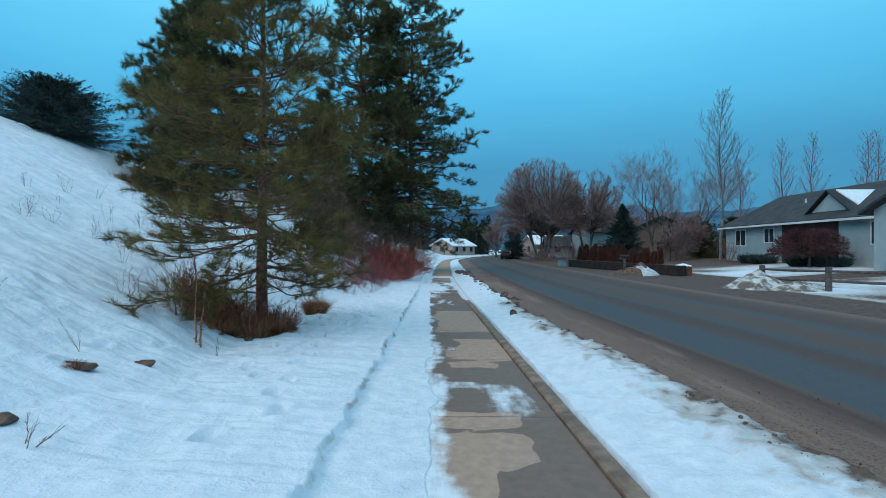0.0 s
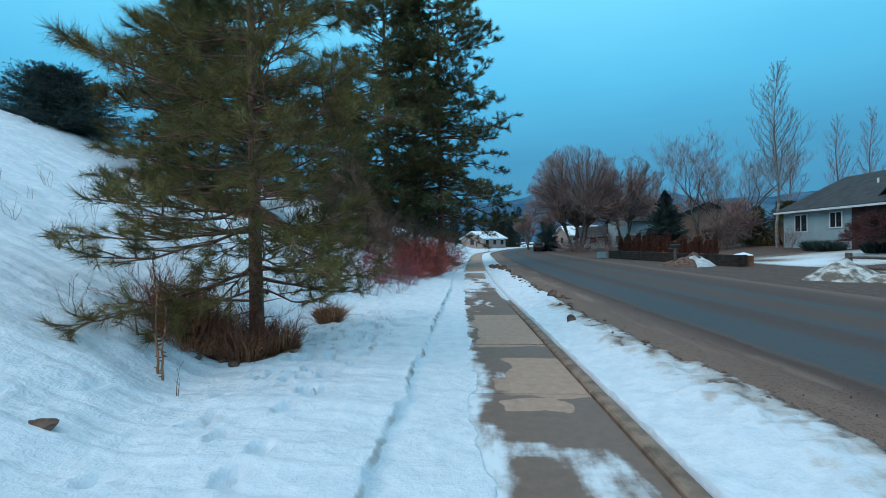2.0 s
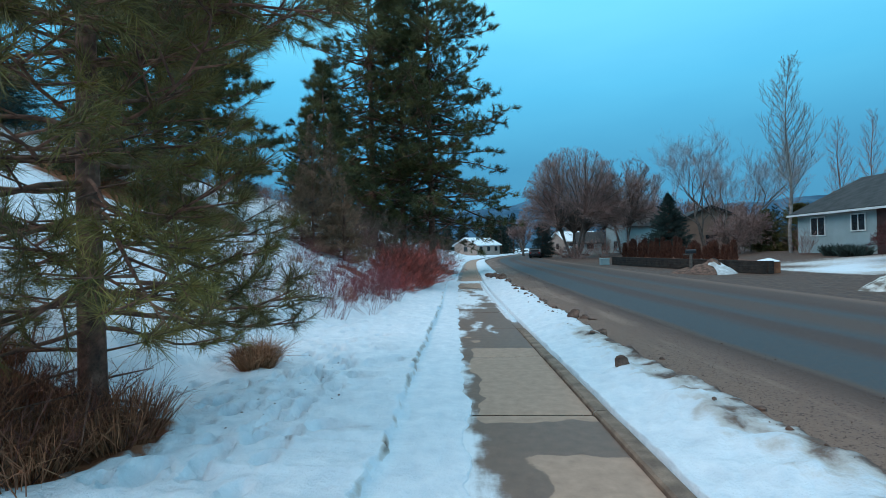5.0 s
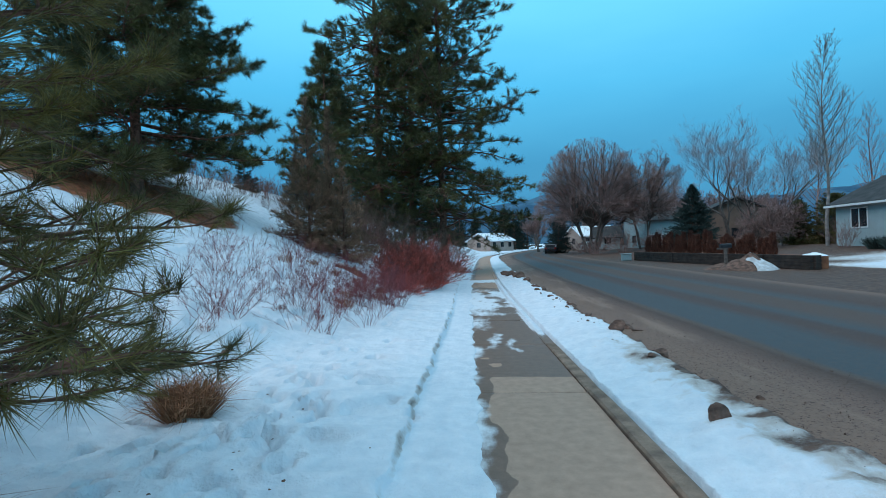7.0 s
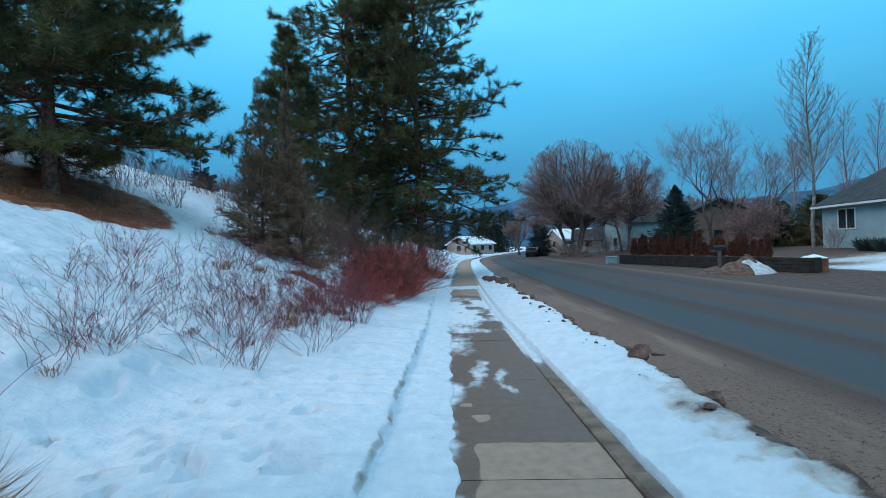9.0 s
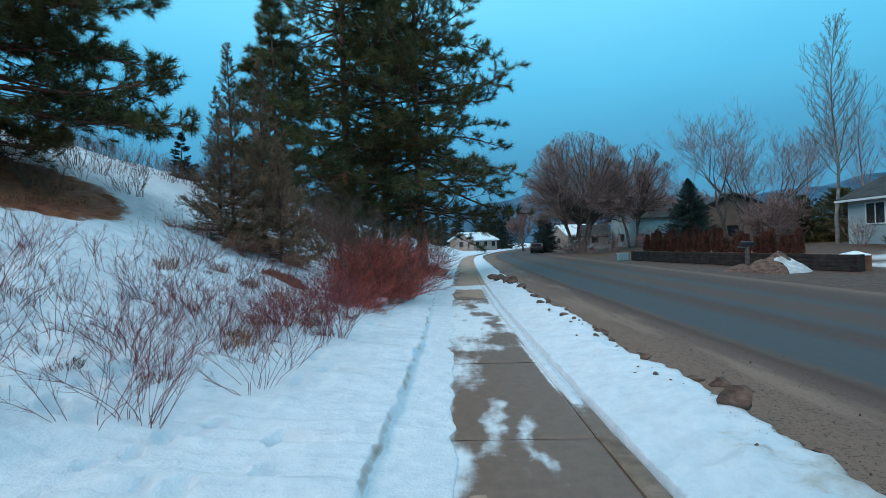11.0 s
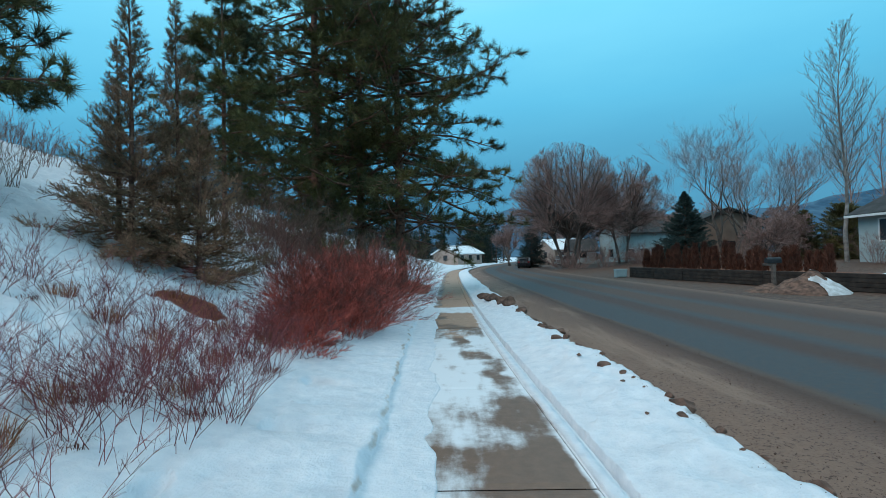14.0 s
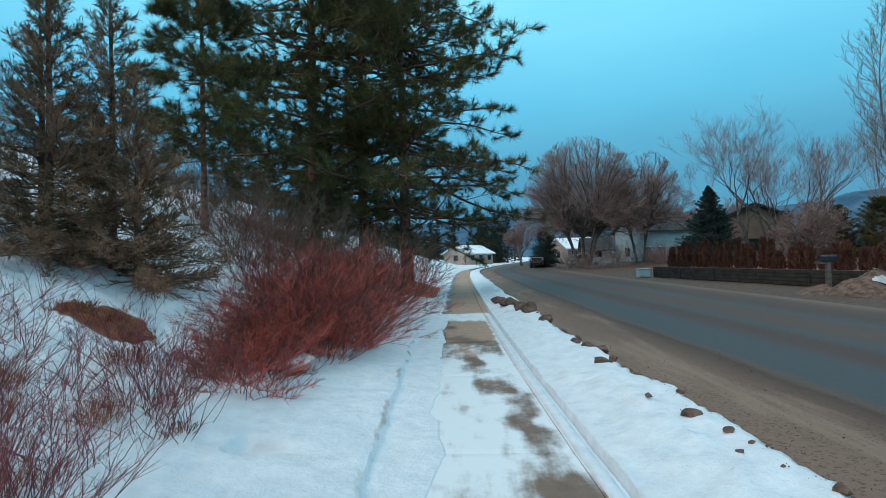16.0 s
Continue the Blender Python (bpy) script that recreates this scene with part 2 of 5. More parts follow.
M_SHADED_PORCH = material("shaded_porch_boards", (0.085, 0.042, 0.038), (0.05, 0.026, 0.024), 1.0, 0.8, random_tone=0.2)
M_TRIM = material("white_trim", (0.78, 0.78, 0.76), (0.66, 0.66, 0.64), 2.0, 0.6)
M_SHINGLE = material("dark_shingles", (0.062, 0.060, 0.060), (0.036, 0.036, 0.037), 1.5, 0.9, 0.4, 12)
M_TAN = material("tan_siding", (0.25, 0.165, 0.125), (0.19, 0.125, 0.095), 1.0, 0.8)
M_CREAM = material("cream_siding", (0.44, 0.32, 0.27), (0.36, 0.26, 0.21), 1.0, 0.8)
M_TIMBER = material("dark_timber", (0.050, 0.037, 0.031), (0.022, 0.017, 0.015), 3.0, 0.9, 0.6, 25)
M_WOOD = material("weathered_wood", (0.16, 0.13, 0.115), (0.08, 0.064, 0.055), 6.0, 0.9, 0.5, 40)
M_GLASS = material("window_glass", (0.03, 0.035, 0.04), (0.02, 0.022, 0.025), 2.0, 0.08, spec=0.6)
M_CAR = material("dark_car_paint", (0.018, 0.020, 0.024), (0.014, 0.015, 0.018), 2.0, 0.25, spec=0.6)
M_CAR_PALE = material("pale_car_paint", (0.55, 0.56, 0.55), (0.48, 0.49, 0.48), 2.0, 0.3, spec=0.6)
M_RUBBER = material("tyre_rubber", (0.02, 0.02, 0.02), (0.012, 0.012, 0.012), 8.0, 0.9)
M_RED = material("tail_light", (0.30, 0.02, 0.015), (0.22, 0.012, 0.01), 8.0, 0.3)
M_METAL = material("dark_metal", (0.05, 0.05, 0.055), (0.03, 0.03, 0.033), 6.0, 0.5, metal=0.6)
M_HEDGE = material("brown_hedge", (0.165, 0.066, 0.042), (0.075, 0.032, 0.023), 1.0, 0.85, random_tone=0.4)
# haze of the distance is put into the hills' blue colour
M_HAZED_HILL = material("far_hill_with_haze", (0.085, 0.16, 0.225), (0.045, 0.10, 0.155), 0.012, 1.0, spec=0.0, spread=(0.40, 0.62), fine=0.35, bump_scale=0.06)
M_FAR_PINE = material("far_pine_needles", (0.035, 0.05, 0.034), (0.018, 0.027, 0.02), 0.3, 0.8, random_tone=0.4)
M_PLUM = material("plum_twigs", (0.115, 0.038, 0.036), (0.06, 0.022, 0.022), 1.0, 0.8, random_tone=0.4)


# ---- mesh tools ----
def mesh_of(name, verts, faces, mat, smooth=False):
    me = bpy.data.meshes.new(name)
    verts = np.asarray(verts, dtype=np.float32).reshape(-1, 3)
    faces = np.asarray(faces, dtype=np.int32)
    k = faces.shape[1]
    me.vertices.add(len(verts))
    me.vertices.foreach_set("co", verts.ravel())
    me.loops.add(faces.size)
    me.loops.foreach_set("vertex_index", faces.ravel())
    me.polygons.add(len(faces))
    me.polygons.foreach_set("loop_start", np.arange(0, faces.size, k, dtype=np.int32))
    me.polygons.foreach_set("use_smooth", np.full(len(faces), smooth))
    me.update(calc_edges=True)
    me.validate()
    me.materials.append(mat)
    return me


def thing(name, x, y, z, label, category, group="", kind=""):
    ob = new(name)
    ob.empty_display_size = 0.2
    ob.location = (x, y, z)
    return tagged(ob, label, category, group, kind)


def part(name, geo, mat, parent, label="", smooth=False):
    """One mesh, in the parent's own coordinates, under a thing or a part."""
    data = geo if isinstance(geo, bpy.types.Mesh) else mesh_of(name, geo[0], geo[1], mat, smooth)
    ob = new(name, data)
    ob.parent = parent
    return tagged(ob, label)


def solo(name, geo, mat, x, y, z, label, category, group="", kind="", smooth=False):
    ob = new(name, mesh_of(name, geo[0], geo[1], mat, smooth))
    ob.location = (x, y, z)
    return tagged(ob, label, category, group, kind)


def frusta(segments, sides=5):
    """Tapered round sticks: segments are rows of x0 y0 z0 x1 y1 z1 r0 r1. Quads."""
    s = np.asarray(segments, dtype=np.float64).reshape(-1, 8)
    a, b = s[:, 0:3], s[:, 3:6]
    d = b - a
    d /= np.maximum(np.linalg.norm(d, axis=1, keepdims=True), 1e-9)
    ref = np.where(np.abs(d[:, 2:3]) > 0.9, np.array([[1.0, 0, 0]]), np.array([[0, 0, 1.0]]))
    u = np.cross(d, ref)
    u /= np.linalg.norm(u, axis=1, keepdims=True)
    w = np.cross(d, u)
    ang = np.arange(sides) * 2 * np.pi / sides
    ring = u[:, None, :] * np.cos(ang)[None, :, None] + w[:, None, :] * np.sin(ang)[None, :, None]
    v = np.concatenate([a[:, None, :] + ring * s[:, 6][:, None, None], b[:, None, :] + ring * s[:, 7][:, None, None]], axis=1)
    i = np.arange(sides)
    j = (i + 1) % sides
    quad = np.stack([i, j, j + sides, i + sides], axis=1)
    f = (quad[None] + (np.arange(len(s)) * 2 * sides)[:, None, None]).reshape(-1, 4)
    return v.reshape(-1, 3), f


def blades(base, tip, width, rng):
    """Thin pointed leaves from base to tip. Triangles."""
    base, tip = np.asarray(base), np.asarray(tip)
    d = tip - base
    r = rng.normal(size=d.shape)
    side = np.cross(d, r)
    side /= np.maximum(np.linalg.norm(side, axis=1, keepdims=True), 1e-9)
    w = np.broadcast_to(np.asarray(width, dtype=np.float64).reshape(-1, 1), (len(d), 1))
    v = np.stack([base - side * w / 2, base + side * w / 2, tip], axis=1).reshape(-1, 3)
    return v, np.arange(len(d) * 3).reshape(-1, 3)


def tufts(points, ways, count, length, width, spread, rng, back=0.0):
    """Brushes of needles round shoots: count needles each, fanned about the way of the shoot."""
    p, w = np.repeat(np.asarray(points), count, axis=0), np.repeat(np.asarray(ways), count, axis=0)
    q = w + rng.normal(size=p.shape) * spread
    q /= np.maximum(np.linalg.norm(q, axis=1, keepdims=True), 1e-9)
    p = p - w * (rng.random((len(p), 1)) * back)
    L = length * (0.7 + 0.5 * rng.random((len(p), 1)))
    return blades(p, p + q * L, width, rng)


def box(x0, y0, z0, x1, y1, z1, bevel=0.0):
    """A box of quads, its edges cut by the bevel."""
    if not bevel:
        v = np.array([(x, y, z) for z in (z0, z1) for y in (y0, y1) for x in (x0, x1)], dtype=float)
        return v, np.array([(0, 2, 3, 1), (4, 5, 7, 6), (0, 1, 5, 4), (2, 6, 7, 3), (0, 4, 6, 2), (1, 3, 7, 5)])
    bm = bmesh.new()
    bmesh.ops.create_cube(bm, size=1.0, matrix=Matrix.Translation(((x0 + x1) / 2, (y0 + y1) / 2, (z0 + z1) / 2)) @ Matrix.Diagonal((x1 - x0, y1 - y0, z1 - z0, 1)))
    bmesh.ops.bevel(bm, geom=list(bm.edges), offset=bevel, segments=1, profile=0.5, affect="EDGES")
    bmesh.ops.triangulate(bm, faces=list(bm.faces))
    v = np.array([q.co[:] for q in bm.verts])
    f = np.array([[q.index for q in face.verts] for face in bm.faces])
    bm.free()
    return v, f


def prism(outline, y0, y1):
    """A solid between y0 and y1 with the outline (x, z), as triangles."""
    k = len(outline)
    v = np.array([(x, y, z) for y in (y0, y1) for x, z in outline], dtype=float)
    f = []
    for i in range(k):
        j = (i + 1) % k
        f += [(i, j, j + k), (i, j + k, i + k)]
    for i in range(1, k - 1):
        f += [(0, i + 1, i), (k, k + i, k + i + 1)]
    return v, np.array(f)


def turned(geo, deg):
    a = radians(deg)
    m = np.array([[math.cos(a), -math.sin(a), 0], [math.sin(a), math.cos(a), 0], [0, 0, 1]])
    return geo[0] @ m.T, geo[1]


# ---- the lie of the land ----
KY = np.array([-60, 0, 10, 20, 26, 32, 45, 65, 78, 95, 115, 140, 200, 400, 3000.0])
KX = np.array([5.2, 1.72, 1.12, 0.52, 0.26, 0.13, -0.05, -0.15, 0.4, 2.6, 6.4, 11.5, 24, 66, 600.0])
_fy = np.arange(-60, 3000, 0.5)
_fx = np.interp(_fy, KY, KX)
_fx = np.convolve(np.pad(_fx, 12, mode="edge"), np.ones(25) / 25, mode="valid")


def kerb_x(y):
    """x of the kerb's road-side face."""
    return float(np.interp(y, _fy, _fx))


def n2(x, y, s=1.0, k=0.0):
    return noise.noise((x * s, y * s, k))


def smooth(a, b, v):
    t = min(1.0, max(0.0, (v - a) / (b - a)))
    return t * t * (3 - 2 * t)


def pine_hollow(x, y):
    """Hollow of the slope under the bank pine."""
    return smooth(1.5, 0.3, math.hypot((x + 10.9) / 3.0, (y - 20.3) / 2.9))


def hill(x, y):
    """Height of the slope beside the walk."""
    foot = -2.9 - 0.5 * smooth(4, 9, y) * smooth(15, 11, y) + 0.45 * smooth(14, 20, y)
    d = foot - x
    rise = 0.46 * (math.sqrt(d * d + 0.5) + d) / 2 if d > -6 else 0.0
    crest = 7.6 - 0.09 * min(max(0, y - 18), 14)
    crest = max(1.5, min(crest, 6.3 - 0.08 * (y - 45)))
    k = 0.6
    z = -k * math.log(math.exp(-min(rise, 30) / k) + math.exp(-crest / k)) if rise > 0.4 else rise
    z += 0.10 * n2(x, y, 0.45, 3.0) * smooth(0, 1.5, d)
    z -= 0.16 * math.exp(-((d - 0.2) / 0.6) ** 2) * smooth(5, 8, y) * smooth(16, 12, y)
    return z - 0.42 * pine_hollow(x, y)


def right_land(u, y):
    """Rise of the ground beyond the road, u metres from the kerb line."""
    return 0.75 * smooth(13.0, 30.0, u)


def step_u(y):
    """Distance from the kerb line at which the deep snow begins."""
    return 2.28 - 0.036 * (min(max(y, 0.0), 19.0) - 4.0) + 0.06 * n2(1, y, 0.9) + 0.05 * n2(2, y, 3.1) + 0.03 * n2(3, y, 9.0)



def snow_edge(y):
    e = 1.47 - 0.012 * (y - 4) if y < 30 else 1.33
    return max(1.05, e) + 0.11 * n2(0, y, 0.8) + 0.07 * n2(5, y, 2.7) + 0.03 * n2(6, y, 6.0) + 0.012 * n2(9, y, 17.0)


def strip_edge(y):
    w = 1.70 - 0.52 * smooth(3.5, 13.5, y) - 0.05 * smooth(23.5, 26.5, y)
    return w + 0.08 * n2(2, y, 0.7) + 0.07 * n2(7, y, 2.6) + 0.05 * n2(8, y, 8.0)


# footprints: a trail along the foot of the slope, some strays and animal holes
PRINTS = []
_r = random.Random(5)
for i in range(34):
    yy = 4.0 + i * 0.62 + _r.uniform(-0.15, 0.15)
    PRINTS.append((-1.75 - 0.05 * yy * 0.3 + (0.13 if i % 2 else -0.13) + _r.uniform(-0.25, 0.25), yy, 0.075, 0.14, 0.09))
for i in range(150):
    PRINTS.append((_r.gauss(-2.3, 0.5), _r.gauss(10.6, 2.0), _r.uniform(0.04, 0.08), _r.uniform(0.06, 0.13), _r.uniform(0.06, 0.11)))
for i in range(230):
    PRINTS.append((_r.uniform(-12, -3.2), _r.uniform(4.0, 26.0), _r.uniform(0.05, 0.13), _r.uniform(0.07, 0.18), _r.uniform(0.04, 0.10)))
for i in range(330):
    PRINTS.append((_r.uniform(-9.5, -3.3), _r.uniform(14.5, 25.0), _r.uniform(0.05, 0.14), _r.uniform(0.05, 0.11), _r.uniform(0.04, 0.10)))
PRINT_GRID = {}
for q in PRINTS:
    for a in range(-1, 2):
        for b in range(-1, 2):
            PRINT_GRID.setdefault((math.floor(q[0] / 0.5) + a, math.floor(q[1] / 0.5) + b), []).append(q)


def dents(x, y):
    z = 0.0
    for px, py, rx, ry, d in PRINT_GRID.get((math.floor(x / 0.5), math.floor(y / 0.5)), ()):
        r2 = ((x - px) / rx) ** 2 + ((y - py) / ry) ** 2
        if r2 < 6:
            z += -1.5 * d * smooth(1.35, 0.5, math.sqrt(r2)) + 0.22 * d * math.exp(-(r2 - 2.4) ** 2)
    return z


LITTER_SPOTS = [(-10.3, 20.0, 2.6, 3.2), (-3.7, 9.1, 0.95, 0.7), (-5.0, 38.0, 5.0, 4.0), (-4.4, 21.75, 0.5, 0.32)]


def litter_at(x, y):
    v = 0.0
    for cx, cy, rx, ry in LITTER_SPOTS:
        v = max(v, smooth(1.35, 0.75, math.hypot((x - cx) / rx, (y - cy) / ry)))
    return v


def land(u, y):
    """Point of the ground sheet u metres from the kerb line at y: x, z, dirt with the groove's painted shade, litter.
    """
    x = kerb_x(y) + u
    dirt_shade = lit = 0.0
    if u < -1.2:
        d = -step_u(y) - u
        lip = 0.055 + 0.05 * n2(4, y, 2.0) + 0.03 * n2(4, y, 9.0)
        z = 0.035 + max(0.012, lip) * (1 - 0.65 * smooth(17.5, 21.0, y)) * smooth(0.0, 0.05 + 0.03 * smooth(17.5, 21.0, y), d) + 0.02 * smooth(0.1, 0.5, d) + 0.03 * n2(x, y, 0.9) * smooth(0, 0.5, d) + 0.012 * n2(x, y, 4.0) + 0.010 * abs(n2(x, y, 8.0)) + 0.02 * n2(x, y, 2.6, 11)
        z += max(hill(x, y), -0.25) + dents(x, y)
        z += (0.07 * n2(x, y, 1.3, 7) + 0.045 * n2(x, y, 3.1, 8)) * smooth(0.8, 2.5, d)
        z += 0.03 * max(0.0, n2(x, y, 5.5, 9)) * smooth(0.3, 1.5, d)
        z += (0.05 * max(0.0, n2(x, y, 3.4, 21)) + 0.03 * max(0.0, n2(x, y, 8.0, 22))) * smooth(15.0, 18.0, y) * smooth(0.08, 0.4, d)
        lit = litter_at(x, y)
        # broken dark line on the step: some dirt, and the shade of its face painted in
        dirt_shade = (0.30 + 0.40 * n2(4, y, 3.6)) * math.exp(-((d - 0.02) / 0.035) ** 2)
    elif u < 0.05:
        z = -0.15
    elif u < 9.9:
        w = strip_edge(y)
        if u < w:
            t = u / w
            z = 0.038 + 0.15 * smooth(0.0, 0.72, t) * (0.8 + 0.5 * n2(3, y, 0.35)) + 0.03 * n2(x, y, 3.0) + 0.018 * n2(x, y, 9.0)
            z *= smooth(0, 0.16 - 0.09 * smooth(13.5, 16.0, y), w - u) * 0.92 + 0.08
            z += (0.05 * n2(x, y, 1.7, 4) + 0.05 * n2(x, y, 4.5, 5) + 0.035 * abs(n2(x, y, 9.0, 6))) * math.sin(t ** 1.6 * math.pi)
            dirt_shade = 0.05 + 0.27 * smooth(0.34, 0.72, t) + 0.15 * n2(x, y, 1.1, 12) + 0.12 * n2(x, y, 6.0, 13) + 0.38 * smooth(0.74, 1.0, t) + (0.2 + 0.35 * smooth(6, 11, y)) * max(0.0, n2(x, y, 2.3, 2)) * smooth(0.2, 0.8, t) + 0.3 * max(0.0, n2(x, y, 7.0, 3)) * smooth(0.3, 0.7, t)
            clean = smooth(13.5, 16.0, y)
            dirt_shade = dirt_shade * (1 - clean) + clean * (0.05 + 0.10 * n2(x, y, 5.0, 14) + 0.55 * smooth(0.88, 1.0, t))
        else:
            z, dirt_shade = -0.05, 1.0
    else:
        z = -0.02 + right_land(u, y) + 0.03 * n2(x, y, 1.1) * smooth(10, 12, u)
        snow = smooth(12.6, 14.5, u) if y < 21.5 else 0.0
        drive = smooth(21.5, 23.0, y) * smooth(31.0, 29.3, y)
        lawn = smooth(16.0, 17.5, u + 0.8 * n2(x, y, 0.3)) * (1 - smooth(16, 17, u) * smooth(24.6, 25.2, y) * smooth(28.2, 27.6, y))
        lawn *= 1 - 0.8 * smooth(33.0, 42.0, y)
        field = smooth(14, 16, u) if y > 31 else 0.0
        dirt_shade = 1 - max(snow * (1 - drive), lawn, 0.1 * field)
        dirt_shade = max(dirt_shade, 0.35 + 0.5 * n2(x, y, 0.35)) if u > 11 else 1.0
    return x, z, dirt_shade, lit


def graded(stops):
    """Values from stops of (from, to, step)."""
    out = []
    for a, b, s in stops:
        k = max(1, round((b - a) / s))
        out += list(np.linspace(a, b, k, endpoint=False))
    return out + [stops[-1][1]]


def build_ground():
    rows = graded([(-60, -8, 4), (-8, 1, 0.5), (1, 3, 0.1), (3, 16, 0.042), (16, 34, 0.08), (34, 60, 0.3), (60, 140, 1.5), (140, 400, 12), (400, 2600, 180)])
    left = graded([(-900, -80, 60), (-80, -30, 4), (-30, -17, 0.6), (-17, -7.5, 0.16), (-7.5, -5.5, 0.08), (-5.5, -2.65, 0.042)])
    strip = graded([(0.012, 0.08, 0.02), (0.08, 1.2, 0.06), (1.2, 2.0, 0.04)]) + [2.1, 2.3]
    far = [9.6, 9.75, 9.9, 10.0, 10.2] + graded([(10.4, 20, 0.35), (20, 45, 1.5), (45, 120, 8), (120, 900, 90)])
    verts, dirt_shade, litter = [], [], []
    cols = 0
    for y in rows:
        e = snow_edge(y)
        line = []
        su = step_u(y)
        for u in left:
            line.append((*land(u, y), u))
        for d in (0.3, 0.22, 0.15, 0.09, 0.055, 0.04, 0.025, 0.012, 0.002):
            line.append((*land(max(-su - d, -2.645 + (0.3 - d) * 0.05), y), 0))
        x0 = kerb_x(y)
        # trodden snow on the walk thins out to a ragged lip
        k = 9
        for i in range(k):
            t = (*(j / (k - 2) for j in range(k - 2)), 0.975, 1.0)[i]
            u = -su + 0.006 + (su - 0.006 - e) * t
            z = 0.034 - 0.028 * t ** 1.5 + 0.008 * n2(x0 + u, y, 5.0) * (1 - t) + 0.004
            line.append((x0 + u, z, 0.0, 0.0, u))
        line.append((x0 - e + 0.006, -0.03, 0.0, 0, 0))
        line.append((x0 - e + 0.012, -0.15, 1, 0, 0))
        line.append((x0 - 0.16, -0.15, 1, 0, 0))
        for u in (-0.14, -0.09, -0.04):
            cover = smooth(15.4, 16.4, y + 0.5 * n2(5, y, 1.3)) * smooth(30.4, 29.6, y)
            line.append((x0 + u, -0.15 + (0.172 + 0.10 * (u + 0.16) + 0.006 * n2(u, y, 7.0)) * cover, 0, 0, u))
        for u in strip:
            line.append((*land(u, y), u))
        for u in far:
            line.append((*land(u, y), u))
        cols = len(line)
        for q in line:
            verts.append((q[0], y, q[1]))
            dirt_shade.append(q[2])
            litter.append(q[3])
    R = len(rows)
    idx = np.arange(R * cols).reshape(R, cols)
    f = np.stack([idx[:-1, :-1], idx[:-1, 1:], idx[1:, 1:], idx[1:, :-1]], axis=-1).reshape(-1, 4)
    me = mesh_of("ground", verts, f, M_GROUND, True)
    for key, vals in (("dirt_shade", dirt_shade), ("litter", litter)):
        me.attributes.new(key, "FLOAT", "POINT").data.foreach_set("value", np.asarray(vals, dtype=np.float32))
    return tagged(new("ground", me), "snow-covered ground with brown road dirt and a steep bank", "ground", kind="structure")


build_ground()


def ground_z(x, y):
    return land(x - kerb_x(y), y)[1]


def build_road():
    rows = graded([(-60, 0, 5), (0, 40, 0.5), (40, 140, 1.5), (140, 400, 8), (400, 2600, 200)])
    us = [0.85, 1.2, 1.5, 2.0, 2.6, 3.2, 4.0, 5.0, 6.0, 7.0, 8.0, 9.0, 9.5, 9.9]
    v, uv = [], []
    for y in rows:
        for u in us:
            v.append((kerb_x(y) + u, y, 0.004 + 0.05 * (1 - ((u - 5.8) / 4.6) ** 2) - 0.03 + 0.012 * n2(u, y, 1.5) * (u < 3)))
            uv.append((u, y))
    R, C = len(rows), len(us)
    idx = np.arange(R * C).reshape(R, C)
    f = np.stack([idx[:-1, :-1], idx[:-1, 1:], idx[1:, 1:], idx[1:, :-1]], axis=-1).reshape(-1, 4)
    me = mesh_of("road", v, f, M_ROAD, True)
    layer = me.uv_layers.new(name="UVMap")
    layer.data.foreach_set("uv", np.asarray(uv, dtype=np.float32)[f.ravel()].ravel())
    return tagged(new("road", me), "worn grey asphalt road with brown dirt bands", "road", kind="structure")


build_road()


# ---- trees ----
def unit(v):
    return v / max(np.linalg.norm(v), 1e-9)


